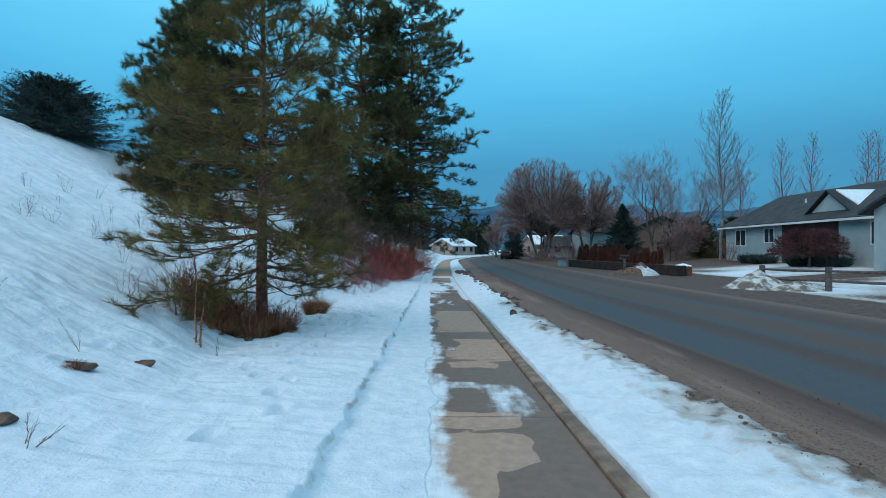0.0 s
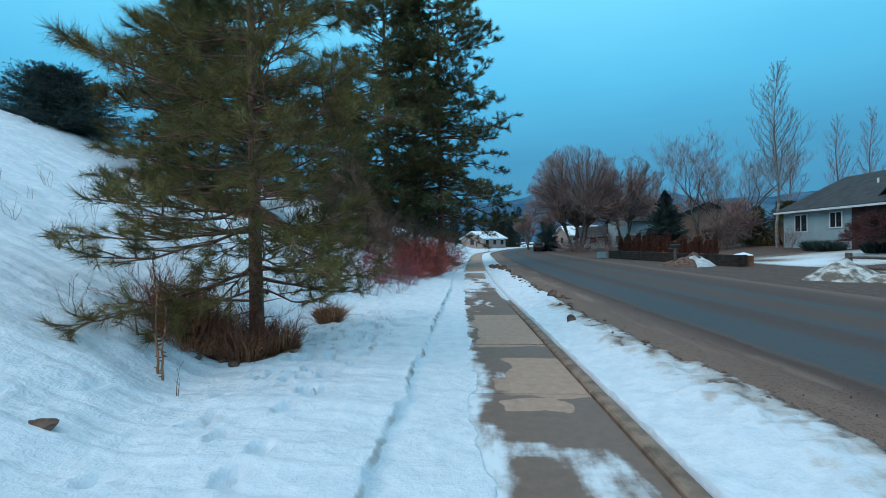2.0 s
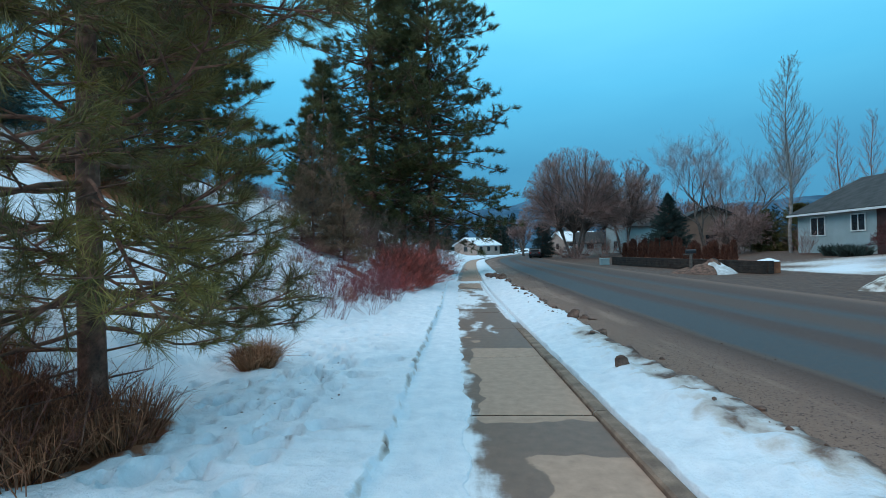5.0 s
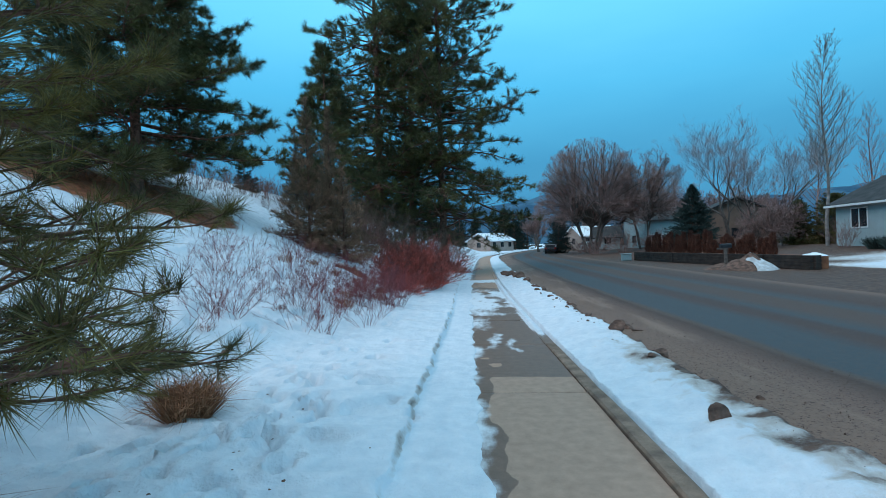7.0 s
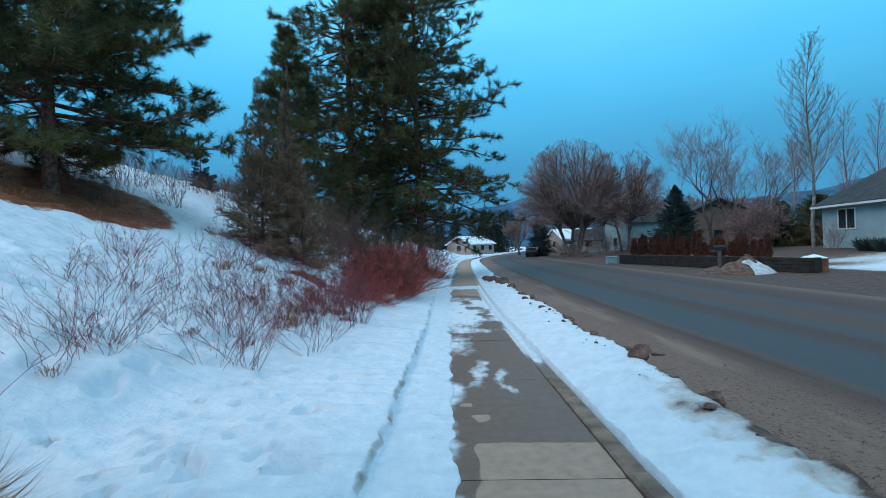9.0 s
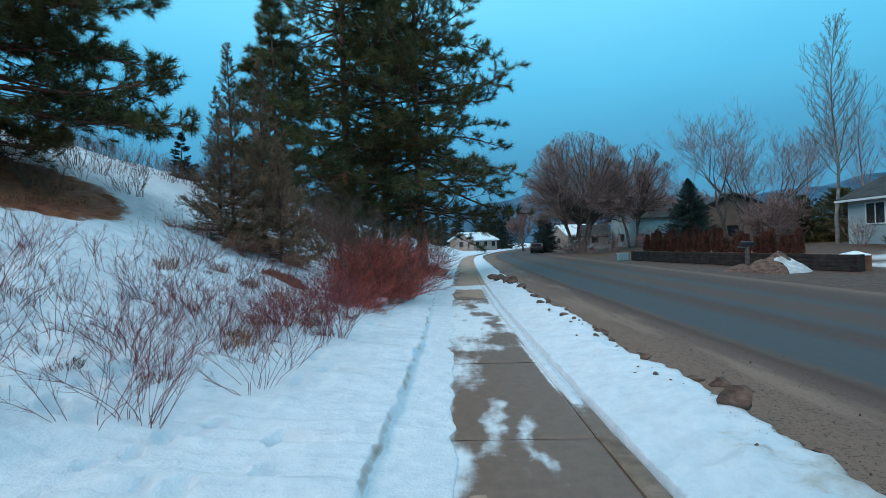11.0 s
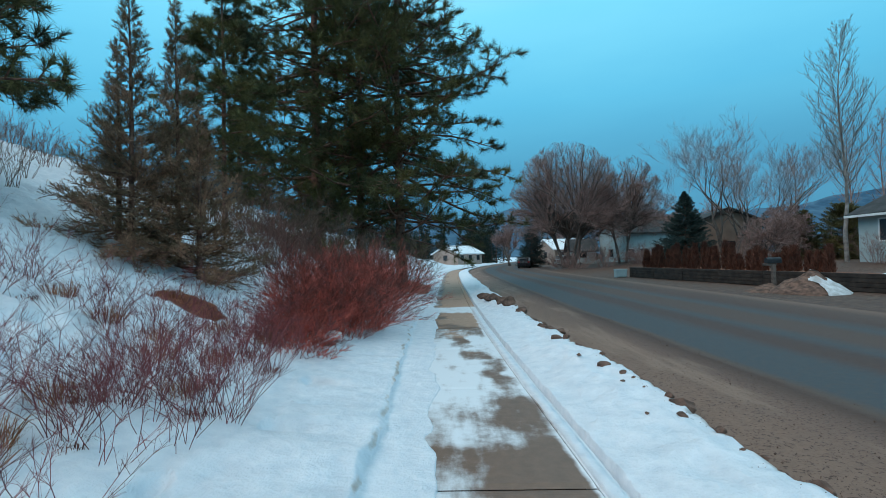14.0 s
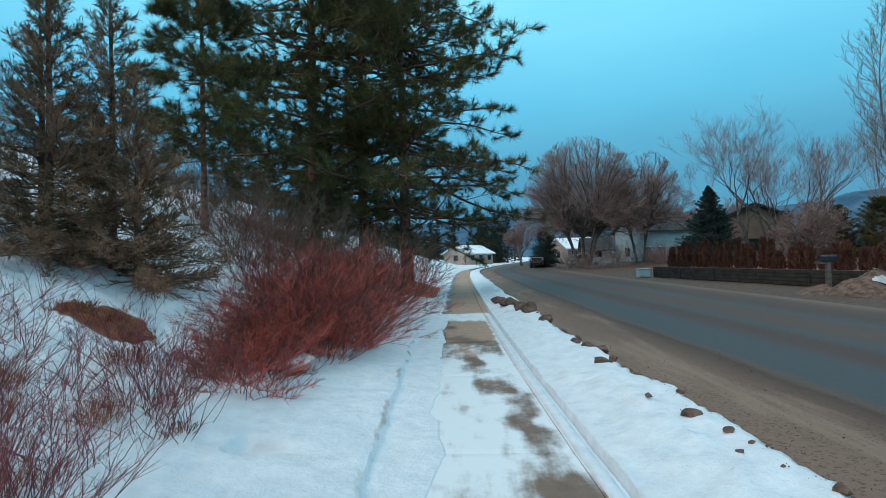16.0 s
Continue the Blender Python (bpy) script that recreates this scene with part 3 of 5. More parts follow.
def pine(name, x, y, height, bare, radius, r_trunk, seed, label, needle, mat, whorls, per, subs, droop=0.0, profile=None, dead=0, shoots=3, rise=0.5, low_extra=0, lift=1.0, inner=0.22, skew=0.0):
    """A pine: trunk, limbs in loose whorls, side branches, shoots, and brushes of long needles on every shoot.
    needle: (count, length, width, spread)."""
    rng = np.random.default_rng(seed)
    z = ground_z(x, y) - 0.1
    tree = thing(name, x, y, z, label, "tree")
    k = 14
    hs = np.linspace(0, 1, k)
    bend = np.cumsum(rng.normal(size=(k, 2)) * 0.006 * height / 8, axis=0)
    bend[0] = 0
    line = np.column_stack([bend, hs * height])
    rad = r_trunk * (1 - hs) ** 0.85 + 0.012
    rad[0] *= 1.3
    part("trunk", frusta([(*line[i], *line[i + 1], rad[i], rad[i + 1]) for i in range(k - 1)], 9), M_BARK, tree, smooth=True)

    def on_trunk(h):
        return np.array([np.interp(h, hs * height, line[:, 0]), np.interp(h, hs * height, line[:, 1]), h])

    count, length, width, spread = needle
    limbs, tips, ways = [], [], []
    prof = profile or (lambda t: (1 - t) ** 0.75 * min(1, 0.55 + t * 3))
    up_z = np.array([0, 0, 1.0])
    for w in range(whorls):
        t = (w + rng.random() * 0.9) / whorls
        h = bare + (height - bare) * t * 0.985
        a0 = rng.random() * 6.28
        for j in range(per + (low_extra if t < 0.25 else 0)):
            a = a0 + j * 6.283 / per + rng.normal() * 0.4
            L = max(0.25, radius * prof(t) * rng.uniform(0.68, 1.18) * (1 - skew * math.cos(a - 0.9)))
            d = np.array([math.cos(a), math.sin(a), -0.15 + rise * t + rng.normal() * 0.14 - droop * (1 - t)])
            p = on_trunk(h + rng.normal() * 0.12)
            n = 6
            r0 = 0.008 + 0.008 * L * (r_trunk / 0.12) ** 0.6
            pts = [p]
            for s in range(n):
                d = unit(d + rng.normal(size=3) * 0.12 + np.array([0, 0, lift * (0.05 + 0.04 * s)]))
                p = p + d * L / n
                pts.append(p)
            for s in range(n):
                limbs.append((*pts[s], *pts[s + 1], r0 * (1 - s / n * 0.8), r0 * (1 - (s + 1) / n * 0.8)))
            m = max(3, int(subs * (0.75 + 0.5 * t) * L / radius + 1.5))
            for b in range(m):
                f = inner + (1 - inner) * (b + rng.random()) / m
                q = f * n
                i = min(n - 1, int(q))
                base = pts[i] + (pts[i + 1] - pts[i]) * (q - i)
                along = unit(pts[i + 1] - pts[i])
                side = unit(np.cross(along, up_z) * (1 if b % 2 else -1) * rng.uniform(0.45, 1.1) + along * 0.75 + up_z * rng.uniform(-0.3, 0.45))
                l2 = (0.14 + 0.30 * L * (1.15 - f)) * rng.uniform(0.7, 1.25)
                end = base + side * l2 + up_z * 0.10 * l2
                limbs.append((*base, *end, 0.007 + 0.002 * L, 0.004))
                tips.append(end)
                ways.append(unit(side + up_z * 0.3))
                for c in range(shoots):
                    g = rng.uniform(0.25, 0.95)
                    sb = base + (end - base) * g
                    sd = unit(side * 0.7 + rng.normal(size=3) * 0.55 + up_z * 0.25)
                    se = sb + sd * (0.5 * length + 0.25 * l2 * rng.random())
                    limbs.append((*sb, *se, 0.004, 0.003))
                    tips.append(se)
                    ways.append(unit(sd + up_z * 0.15))
            tips.append(pts[-1])
            ways.append(unit(pts[-1] - pts[-2] + up_z * 0.2))
    for i in range(dead):
        h = bare * rng.uniform(0.3, 1.0)
        a = rng.random() * 6.28
        d = np.array([math.cos(a), math.sin(a), rng.uniform(-0.3, 0.2)])
        p = on_trunk(h)
        L = radius * rng.uniform(0.2, 0.55)
        limbs.append((*p, *(p + d * L), 0.013, 0.004))
    tagged(part("branchwork", frusta(limbs, 4), M_BARK, tree, smooth=True), kind="stuff")
    tips.append(np.array([*line[-1]]))
    ways.append(up_z)
    tagged(part("crown", tufts(tips, ways, count, length, width, spread, rng, back=length * 0.9), mat, tree), kind="stuff")
    return tree


def spruce(name, x, y, height, radius, seed, label, mat, sprays=1.0, z=None, power=0.9, bare=0.05, ragged=0.25, fine=1.0, steep=0.0, wood=None, lush=9, short=1.0, stem=1.0):
    """A dense conifer of drooping sprays: spruce, fir or juniper by its numbers."""
    rng = np.random.default_rng(seed)
    z = ground_z(x, y) - 0.08 if z is None else z
    tree = thing(name, x, y, z, label, "tree")
    part("trunk", frusta([(0, 0, 0, 0, 0, height * 0.5, stem * 0.028 * height ** 0.8, stem * 0.016 * height ** 0.8), (0, 0, height * 0.5, 0, 0, height, stem * 0.016 * height ** 0.8, 0.004)], 8), M_BARK, tree, smooth=True)
    n = int(230 * sprays)
    limbs, base, tip = [], [], []
    for i in range(n):
        t = bare + (1 - bare) * (rng.random() ** 1.25)
        h = t * height
        a = rng.random() * 6.283
        L = radius * (1 - t) ** power * rng.uniform(1 - ragged, 1 + ragged) + 0.03 * height * 0.3
        p0 = np.array([0, 0, h])
        d = unit(np.array([math.cos(a), math.sin(a), -0.25 + steep + 0.9 * t + rng.normal() * 0.1]))
        p1 = p0 + d * L * 0.6
        p2 = p1 + unit(d + np.array([0, 0, 0.25])) * L * 0.4
        limbs += [(*p0, *p1, 0.004 * height * (1 - t) + 0.004, 0.006), (*p1, *p2, 0.006, 0.003)]
        m = int(16 + 18 * L / radius)
        f = 0.2 + 0.8 * rng.random((m, 1))
        q = np.where(f < 0.6, p0 + (p1 - p0) * f / 0.6, p1 + (p2 - p1) * (f - 0.6) / 0.4)
        side = np.cross(d, (0, 0, 1.0))
        s = rng.choice([-1.0, 1.0], size=(m, 1))
        out = d * 0.7 + side * s * rng.uniform(0.3, 1.0, (m, 1)) + np.column_stack([np.zeros(m), np.zeros(m), rng.uniform(-0.25, 0.35, m)])
        out /= np.linalg.norm(out, axis=1, keepdims=True)
        ln = L * (0.10 + 0.22 * (1.1 - f)) * rng.uniform(0.7, 1.3, (m, 1))
        base.append(q)
        tip.append(q + out * ln)
    tagged(part("branchwork", frusta(limbs, 3), wood or M_BARK, tree, smooth=True), kind="stuff")
    base, tip = np.concatenate(base), np.concatenate(tip)
    k = lush
    B, T = np.repeat(base, k, axis=0), np.repeat(tip, k, axis=0)
    f = rng.random((len(B), 1))
    S = B + (T - B) * f
    D = (T - B) / np.linalg.norm(T - B, axis=1, keepdims=True) + rng.normal(size=B.shape) * 0.55
    D /= np.linalg.norm(D, axis=1, keepdims=True)
    ln = short * 0.018 * height ** 0.6 * rng.uniform(0.8, 1.6, (len(B), 1)) + 0.02
    tagged(part("crown", blades(S, S + D * ln * 1.6, (0.011 * height ** 0.55 + 0.004) * fine, rng), mat, tree), kind="stuff")
    return tree


def juniper(x, y, height, radius, seed, label, count):
    """A spire of rising branches, each a plume of fine scaly sprigs."""
    rng = np.random.default_rng(seed)
    tree = thing("juniper", x, y, ground_z(x, y) - 0.08, label, "tree")
    part("trunk", frusta([(0, 0, 0, 0.03, 0, height * 0.5, 0.055, 0.034), (0.03, 0, height * 0.5, 0, 0, height, 0.034, 0.004)], 8), M_BARK, tree, smooth=True)
    limbs, base, tip = [], [], []
    for i in range(count):
        t = 0.012 + 0.968 * ((i + rng.random()) / count) ** 1.3
        a = i * 2.4 + rng.normal() * 0.5
        L = radius * (1 - t) ** 1.25 * rng.uniform(0.6, 1.15) + 0.07
        up = -0.30 + 1.2 * min(t, 0.5) + 0.6 * t + rng.normal() * 0.15
        d = unit(np.array([math.cos(a), math.sin(a), up]))
        pts = [np.array([0.0, 0.0, t * height])]
        for k in range(4):
            d = unit(d + rng.normal(size=3) * 0.12 + np.array([0, 0, 0.06]))
            pts.append(pts[-1] + d * L / 4)
            limbs.append((*pts[k], *pts[k + 1], 0.011 * (1 - t) * (1 - k * 0.2) + 0.003, 0.011 * (1 - t) * (0.8 - k * 0.2) + 0.002))
        m = int(5 + 48 * L)
        f = (0.18 + 0.82 * rng.random(m)) * 3.999
        k = f.astype(int)
        P = np.array(pts)
        q = P[k] + (P[k + 1] - P[k]) * (f - k)[:, None]
        out = d * 0.75 + rng.normal(size=(m, 3)) * 0.42 + np.array([0, 0, 0.22])
        out /= np.linalg.norm(out, axis=1, keepdims=True)
        base.append(q)
        tip.append(q + out * (0.07 + 0.16 * L * rng.random((m, 1))))
    base, tip = np.concatenate(base), np.concatenate(tip)
    limbs += [(*p, *q, 0.0022, 0.001) for p, q in zip(base, tip)]
    tagged(part("branchwork", frusta(limbs, 3), M_BARK, tree), kind="stuff")
    B, T = np.repeat(base, 15, axis=0), np.repeat(tip, 15, axis=0)
    S = B + (T - B) * (0.2 + 0.8 * rng.random((len(B), 1)))
    D = (T - B) / np.linalg.norm(T - B, axis=1, keepdims=True) + rng.normal(size=B.shape) * 0.5
    tagged(part("crown", blades(S, S + D * rng.uniform(0.025, 0.05, (len(B), 1)), 0.0075, rng), M_JUNIPER, tree), kind="stuff")
    return tree


def bare_tree(name, x, y, height, spread, seed, label, trunks=1, levels=5, kids=4, lean=0.25, twig=0.010, bark=None, mat=None, r_trunk=None, droop=0.0, gain=0.62, first=0.28, z=None, upright=0.3):
    """A leafless tree: every limb splits into thinner ones, down to twigs."""
    rnd = random.Random(seed)
    z = ground_z(x, y) - 0.1 if z is None else z
    tree = thing(name, x, y, z, label, "tree")
    thick, thin = [], []
    r_trunk = r_trunk or height * 0.02

    def grow(p, d, length, r, level):
        n = 4 if level < 2 else 3 if level < levels - 1 else 2
        q = p
        ends = []
        for s in range(n):
            d = (d + Vector((rnd.gauss(0, 0.13), rnd.gauss(0, 0.13), rnd.gauss(0, 0.10) + (0.10 * upright if level < levels - 1 else -droop)))).normalized()
            e = q + d * (length / n)
            ra, rb = r * (1 - 0.45 * s / n), r * (1 - 0.45 * (s + 1) / n)
            (thick if level < 3 else thin).append((*q, *e, ra, rb))
            ends.append((e, d.copy(), rb))
            q = e
        if level >= levels:
            return
        k = kids if level else kids + 1
        for c in range(k):
            i = rnd.randrange(max(0, n - 3), n) if level else rnd.randrange(1, n)
            e, dd, rb = ends[i]
            if c == 0:
                e, dd, rb = ends[-1]
            a = rnd.random() * 6.283
            side = Vector((math.cos(a) * spread, math.sin(a) * spread, upright * rnd.uniform(0.2, 1.0)))
            nd = (dd * (1.0 if c else 1.8) + side * rnd.uniform(0.6, 1.1)).normalized()
            grow(e, nd, length * gain * rnd.uniform(0.8, 1.2), max(rb * 0.66, twig), level + 1)

    for i in range(trunks):
        a = 6.283 * i / trunks + rnd.random()
        s = 0 if trunks == 1 else lean
        grow(Vector((s * math.cos(a), s * math.sin(a), 0)) * 0.8, Vector((s * math.cos(a), s * math.sin(a), 1)).normalized(), height * first, r_trunk, 0)
    part("trunk", frusta(thick, 6), bark or M_BARK_GRAY, tree, smooth=True)
    tagged(part("twig_crown", frusta(thin, 3), mat or M_TWIG, tree), kind="stuff")
    return tree


def shrub(name, x, y, height, radius, stems, seed, label, mat, category="shrub", forks=3, r=0.006, z=None, group="", lean=0.7, twigs=3, wild=0.16, foot=0.35, split=False):
    """Many thin stems from one root, forking upwards."""
    rnd = random.Random(seed)
    z = ground_z(x, y) - 0.05 if z is None else z
    rows, fine = [], []
    for s in range(stems):
        a, k = rnd.random() * 6.283, rnd.random() ** 0.6
        p = Vector((math.cos(a) * k * radius * foot, math.sin(a) * k * radius * foot, 0))
        p.z = min(0.0, ground_z(x + p.x, y + p.y) - z - 0.05) if foot > 0.4 else 0.0
        d = Vector((math.cos(a) * k * lean * radius / height * 1.4, math.sin(a) * k * lean * radius / height * 1.4, 1)).normalized()
        L = height * rnd.uniform(0.55, 1.05)
        n = 4
        for i in range(n):
            d = (d + Vector((rnd.gauss(0, wild), rnd.gauss(0, wild), rnd.gauss(0, 0.08)))).normalized()
            e = p + d * L / n
            rows.append((*p, *e, r * (1 - 0.2 * i), r * (0.8 - 0.2 * i) + 0.0008))
            if i:
                for c in range(forks):
                    f = (d + Vector((rnd.gauss(0, 0.45), rnd.gauss(0, 0.45), rnd.gauss(0.1, 0.2)))).normalized()
                    m = e + f * L * rnd.uniform(0.1, 0.28)
                    rows.append((*e, *m, r * 0.5, r * 0.3))
                    for t in range(twigs):
                        g = (f + Vector((rnd.gauss(0, 0.5), rnd.gauss(0, 0.5), rnd.gauss(0.1, 0.3)))).normalized()
                        w = e + (m - e) * rnd.uniform(0.3, 1.0)
                        (fine if split else rows).append((*w, *(w + g * L * rnd.uniform(0.05, 0.14)), r * 0.3, r * 0.15))
            p = e
    ob = thing(name, x, y, z, label, category, group)
    tagged(part("stem_mass", frusta(rows, 3), mat, ob), kind="stuff")
    if fine:
        tagged(part("twig_mass", frusta(fine, 3), mat, ob, "fine red twigs"), kind="stuff")
    return ob


def grass_clump(name, x, y, height, radius, count, seed, label, mat, group="", z=None, flop=0.8, width=0.007):
    rng = np.random.default_rng(seed)
    z = ground_z(x, y) - 0.04 if z is None else z
    a, k = rng.random(count) * 6.283, np.sqrt(rng.random(count)) * radius
    base = np.column_stack([np.cos(a) * k, np.sin(a) * k, np.zeros(count)])
    L = height * rng.uniform(0.5, 1.1, (count, 1))
    d = np.column_stack([np.cos(a) * k / radius * 0.5, np.sin(a) * k / radius * 0.5, np.ones(count)]) + rng.normal(size=(count, 3)) * 0.22
    d /= np.linalg.norm(d, axis=1, keepdims=True)
    mid = base + d * L * 0.55
    out = d + np.column_stack([rng.normal(size=(count, 2)) * flop, -rng.random(count) * flop * 2.0])
    out /= np.linalg.norm(out, axis=1, keepdims=True)
    w = width
    s = np.cross(d, rng.normal(size=d.shape))
    s /= np.linalg.norm(s, axis=1, keepdims=True)
    v = np.stack([base - s * w / 2, base + s * w / 2, mid + s * w / 2, mid - s * w / 2, mid + out * L * 0.5], axis=1).reshape(-1, 3)
    o = (np.arange(count) * 5)[:, None]
    f = np.concatenate([o + np.array([[0, 1, 2]]), o + np.array([[0, 2, 3]]), o + np.array([[3, 2, 4]])])
    ob = thing(name, x, y, z, label, "grass", group)
    tagged(part("blade_tuft", (v, f), mat, ob), kind="stuff")
    return ob


def rock(name, x, y, sx, sy, sz, seed, label, mat, z=None, category="rock", group="", cuts=3, sink=0.3):
    """A broken stone or clod: a ball pushed about by noise and cut flat on some sides."""
    bm = bmesh.new()
    bmesh.ops.create_icosphere(bm, subdivisions=cuts, radius=1.0)
    rnd = random.Random(seed)
    planes = [(Vector((rnd.gauss(0, 1), rnd.gauss(0, 1), rnd.gauss(0, 0.8))).normalized(), rnd.uniform(0.42, 0.8)) for _ in range(11)]
    for q in bm.verts:
        for pn, pd in planes:
            over = q.co.dot(pn) - pd
            if over > 0:
                q.co -= pn * over
        q.co *= 1 + 0.22 * noise.noise(q.co * 1.7 + Vector((seed, 0, 0))) + 0.08 * noise.noise(q.co * 5 + Vector((0, seed, 0)))
        q.co = Vector((q.co.x * sx, q.co.y * sy, q.co.z * sz))
    v = np.array([q.co[:] for q in bm.verts])
    f = np.array([[q.index for q in face.verts] for face in bm.faces])
    bm.free()
    z = ground_z(x, y) + sz * (1 - sink) * 0.6 if z is None else z
    return solo(name, (v, f), mat, x, y, z, label, category, group, smooth=False)


def dome_tree(name, x, y, rx, height, seed, label, stems, arcs, side=22, fine=5, r=0.3, twig=0.011, low=0.18, flat=0.75, mat=None):
    """A leafless tree with a rounded crown: limbs arch out to the shell of a dome and carry fans of fine twigs."""
    rnd = random.Random(seed)
    tree = thing(name, x, y, ground_z(x, y) - 0.1, label, "tree")
    trunk, twigs = [], []
    heads = []

    def inside(a, b):
        """b drawn back towards a until it lies within the dome."""
        for _ in range(5):
            if math.sqrt((b.x / rx) ** 2 + (b.y / rx) ** 2 + (max(0, b.z - height * 0.3) / (height * 0.7)) ** 2) < 1.0:
                break
            b = a.lerp(b, 0.6)
        return b

    for s in range(stems):
        a = 6.283 * s / stems + rnd.random()
        p = Vector((0.5 * math.cos(a), 0.5 * math.sin(a), 0)) if stems > 1 else Vector((0, 0, 0))
        out = rnd.uniform(0.1, 0.3) * rx if stems > 1 else 0.05 * rx
        q = Vector((out * math.cos(a), out * math.sin(a), height * rnd.uniform(0.22, 0.34)))
        m = p.lerp(q, 0.5) + Vector((rnd.gauss(0, 0.15), rnd.gauss(0, 0.15), 0))
        rr = r * rnd.uniform(0.7, 1.0)
        trunk += [(*p, *m, rr, rr * 0.85), (*m, *q, rr * 0.85, rr * 0.7)]
        heads.append((q, rr * 0.6, a))
    for i in range(arcs):
        q, rr, a0 = heads[i % stems]
        a = a0 + rnd.gauss(0, 1.0) if stems > 1 else rnd.random() * 6.283
        e = math.asin(min(1, low + (1 - low) * rnd.random()))
        k = rnd.uniform(0.82, 1.0)
        goal = Vector((rx * k * math.cos(a) * math.cos(e) ** flat, rx * k * math.sin(a) * math.cos(e) ** flat, height * 0.3 + height * 0.7 * k * math.sin(e)))
        ctrl = q.lerp(goal, 0.45) + Vector((0, 0, 0.12 * height))
        n = 7
        pts = []
        for s in range(n + 1):
            t = s / n
            pts.append(q * (1 - t) ** 2 + ctrl * 2 * t * (1 - t) + goal * t * t + Vector((rnd.gauss(0, 0.1), rnd.gauss(0, 0.1), rnd.gauss(0, 0.1))) * (t > 0))
        r0 = min(rr, 0.03 + 0.012 * height * 0.5)
        for s in range(n):
            trunk.append((*pts[s], *pts[s + 1], r0 * (1 - s / n * 0.85), r0 * (1 - (s + 1) / n * 0.85)))
        for j in range(side):
            t = 0.3 + 0.7 * rnd.random()
            f = min(n - 1, int(t * n))
            b0 = pts[f].lerp(pts[f + 1], t * n - f)
            d = (pts[f + 1] - pts[f]).normalized()
            g = (d * 0.8 + Vector((rnd.gauss(0, 0.6), rnd.gauss(0, 0.6), rnd.gauss(0.25, 0.4)))).normalized()
            L = rx * rnd.uniform(0.12, 0.26)
            e1 = b0 + g * L
            e1 = inside(b0, e1)
            twigs.append((*b0, *e1, twig * 1.8, twig))
            for c in range(fine):
                g2 = (g + Vector((rnd.gauss(0, 0.5), rnd.gauss(0, 0.5), rnd.gauss(0.15, 0.4)))).normalized()
                s0 = b0.lerp(e1, rnd.uniform(0.3, 1.0))
                twigs.append((*s0, *inside(s0, s0 + g2 * L * rnd.uniform(0.25, 0.6)), twig, twig * 0.6))
    part("trunk", frusta(trunk, 6), M_BARK_GRAY, tree, smooth=True)
    tagged(part("twig_crown", frusta(twigs, 3), mat or M_TWIG, tree), kind="stuff")
    return tree


def heap(name, x, y, rx, ry, h, seed, label, mat, category, cap=None, cap_way=0.0, z=None):
    """A slumped pile with rough sides; cap: a layer lying on one side of it."""
    z = ground_z(x, y) - 0.03 if z is None else z

    def top(u, w):
        r = math.hypot(u, w)
        k = max(0.0, 1 - r) ** 0.85
        return h * k * (1 + 0.25 * n2(u * 2.5, w * 2.5, 1, seed)) + 0.10 * h * n2(u * 7, w * 7, 1, seed + 3) * k ** 0.5 + 0.05 * h * n2(u * 17, w * 17, 1, seed + 5) * k ** 0.5

    ob = thing(name, x, y, z, label, category)

    def sheet(lift, keep):
        R, A = 16, 40
        v = [(0, 0, top(0, 0) + lift)]
        ok = [keep(0, 0)]
        for i in range(1, R + 1):
            for j in range(A):
                a = j * 6.2832 / A
                u, w = i / R * math.cos(a) * (1 + 0.15 * n2(math.cos(a), math.sin(a), 2, seed)), i / R * math.sin(a)
                v.append((u * rx, w * ry, top(u, w) + (lift if i < R else -0.02)))
                ok.append(keep(u, w))
        f = []
        for j in range(A):
            f.append((0, 1 + j, 1 + (j + 1) % A))
        for i in range(R - 1):
            for j in range(A):
                a, b2 = 1 + i * A + j, 1 + i * A + (j + 1) % A
                f += [(a, a + A, b2 + A), (a, b2 + A, b2)]
        f = [q for q in f if all(ok[p] for p in q)]
        return np.array(v), np.array(f)

    part("mound", sheet(0, lambda u, w: True), mat, ob, smooth=True)
    if cap:
        cx, cy = math.cos(cap_way), math.sin(cap_way)
        part("snow_layer", sheet(0.035, lambda u, w: u * cx + w * cy > 0.10 + 0.5 * n2(u, w, 3, seed + 9)), cap, ob, "layer of white snow", smooth=True)
    return ob


# ---- pines beside the walk ----
PINE_T, PINE_R = (0, 0.12, 0.45, 0.65, 0.82, 1.0), (0.80, 1.0, 0.94, 0.70, 0.42, 0.10)
pine("ponderosa_pine", -3.5, 9.38, 7.9, 0.85, 2.3, 0.105, 11, "young ponderosa pine with olive needles and reddish trunk on the bank", (38, 0.20, 0.0056, 0.60), M_NEEDLE, 18, 6, 12, profile=lambda t: float(np.interp(t, PINE_T, PINE_R)), dead=9, shoots=3, low_extra=0, lift=0.35, inner=0.16, skew=0.06, rise=0.45, droop=0.06)
GROVE = (38, 0.34, 0.017, 0.60)
pine("ponderosa_pine", -2.96, 37.5, 21.5, 2.2, 6.3, 0.24, 21, "tall dark ponderosa pine with open ragged crown", GROVE, M_NEEDLE_DARK, 27, 6, 13, profile=lambda t: (1 - t) ** 0.33 * min(1, 0.75 + t * 2), dead=10, rise=0.25, lift=0.15)
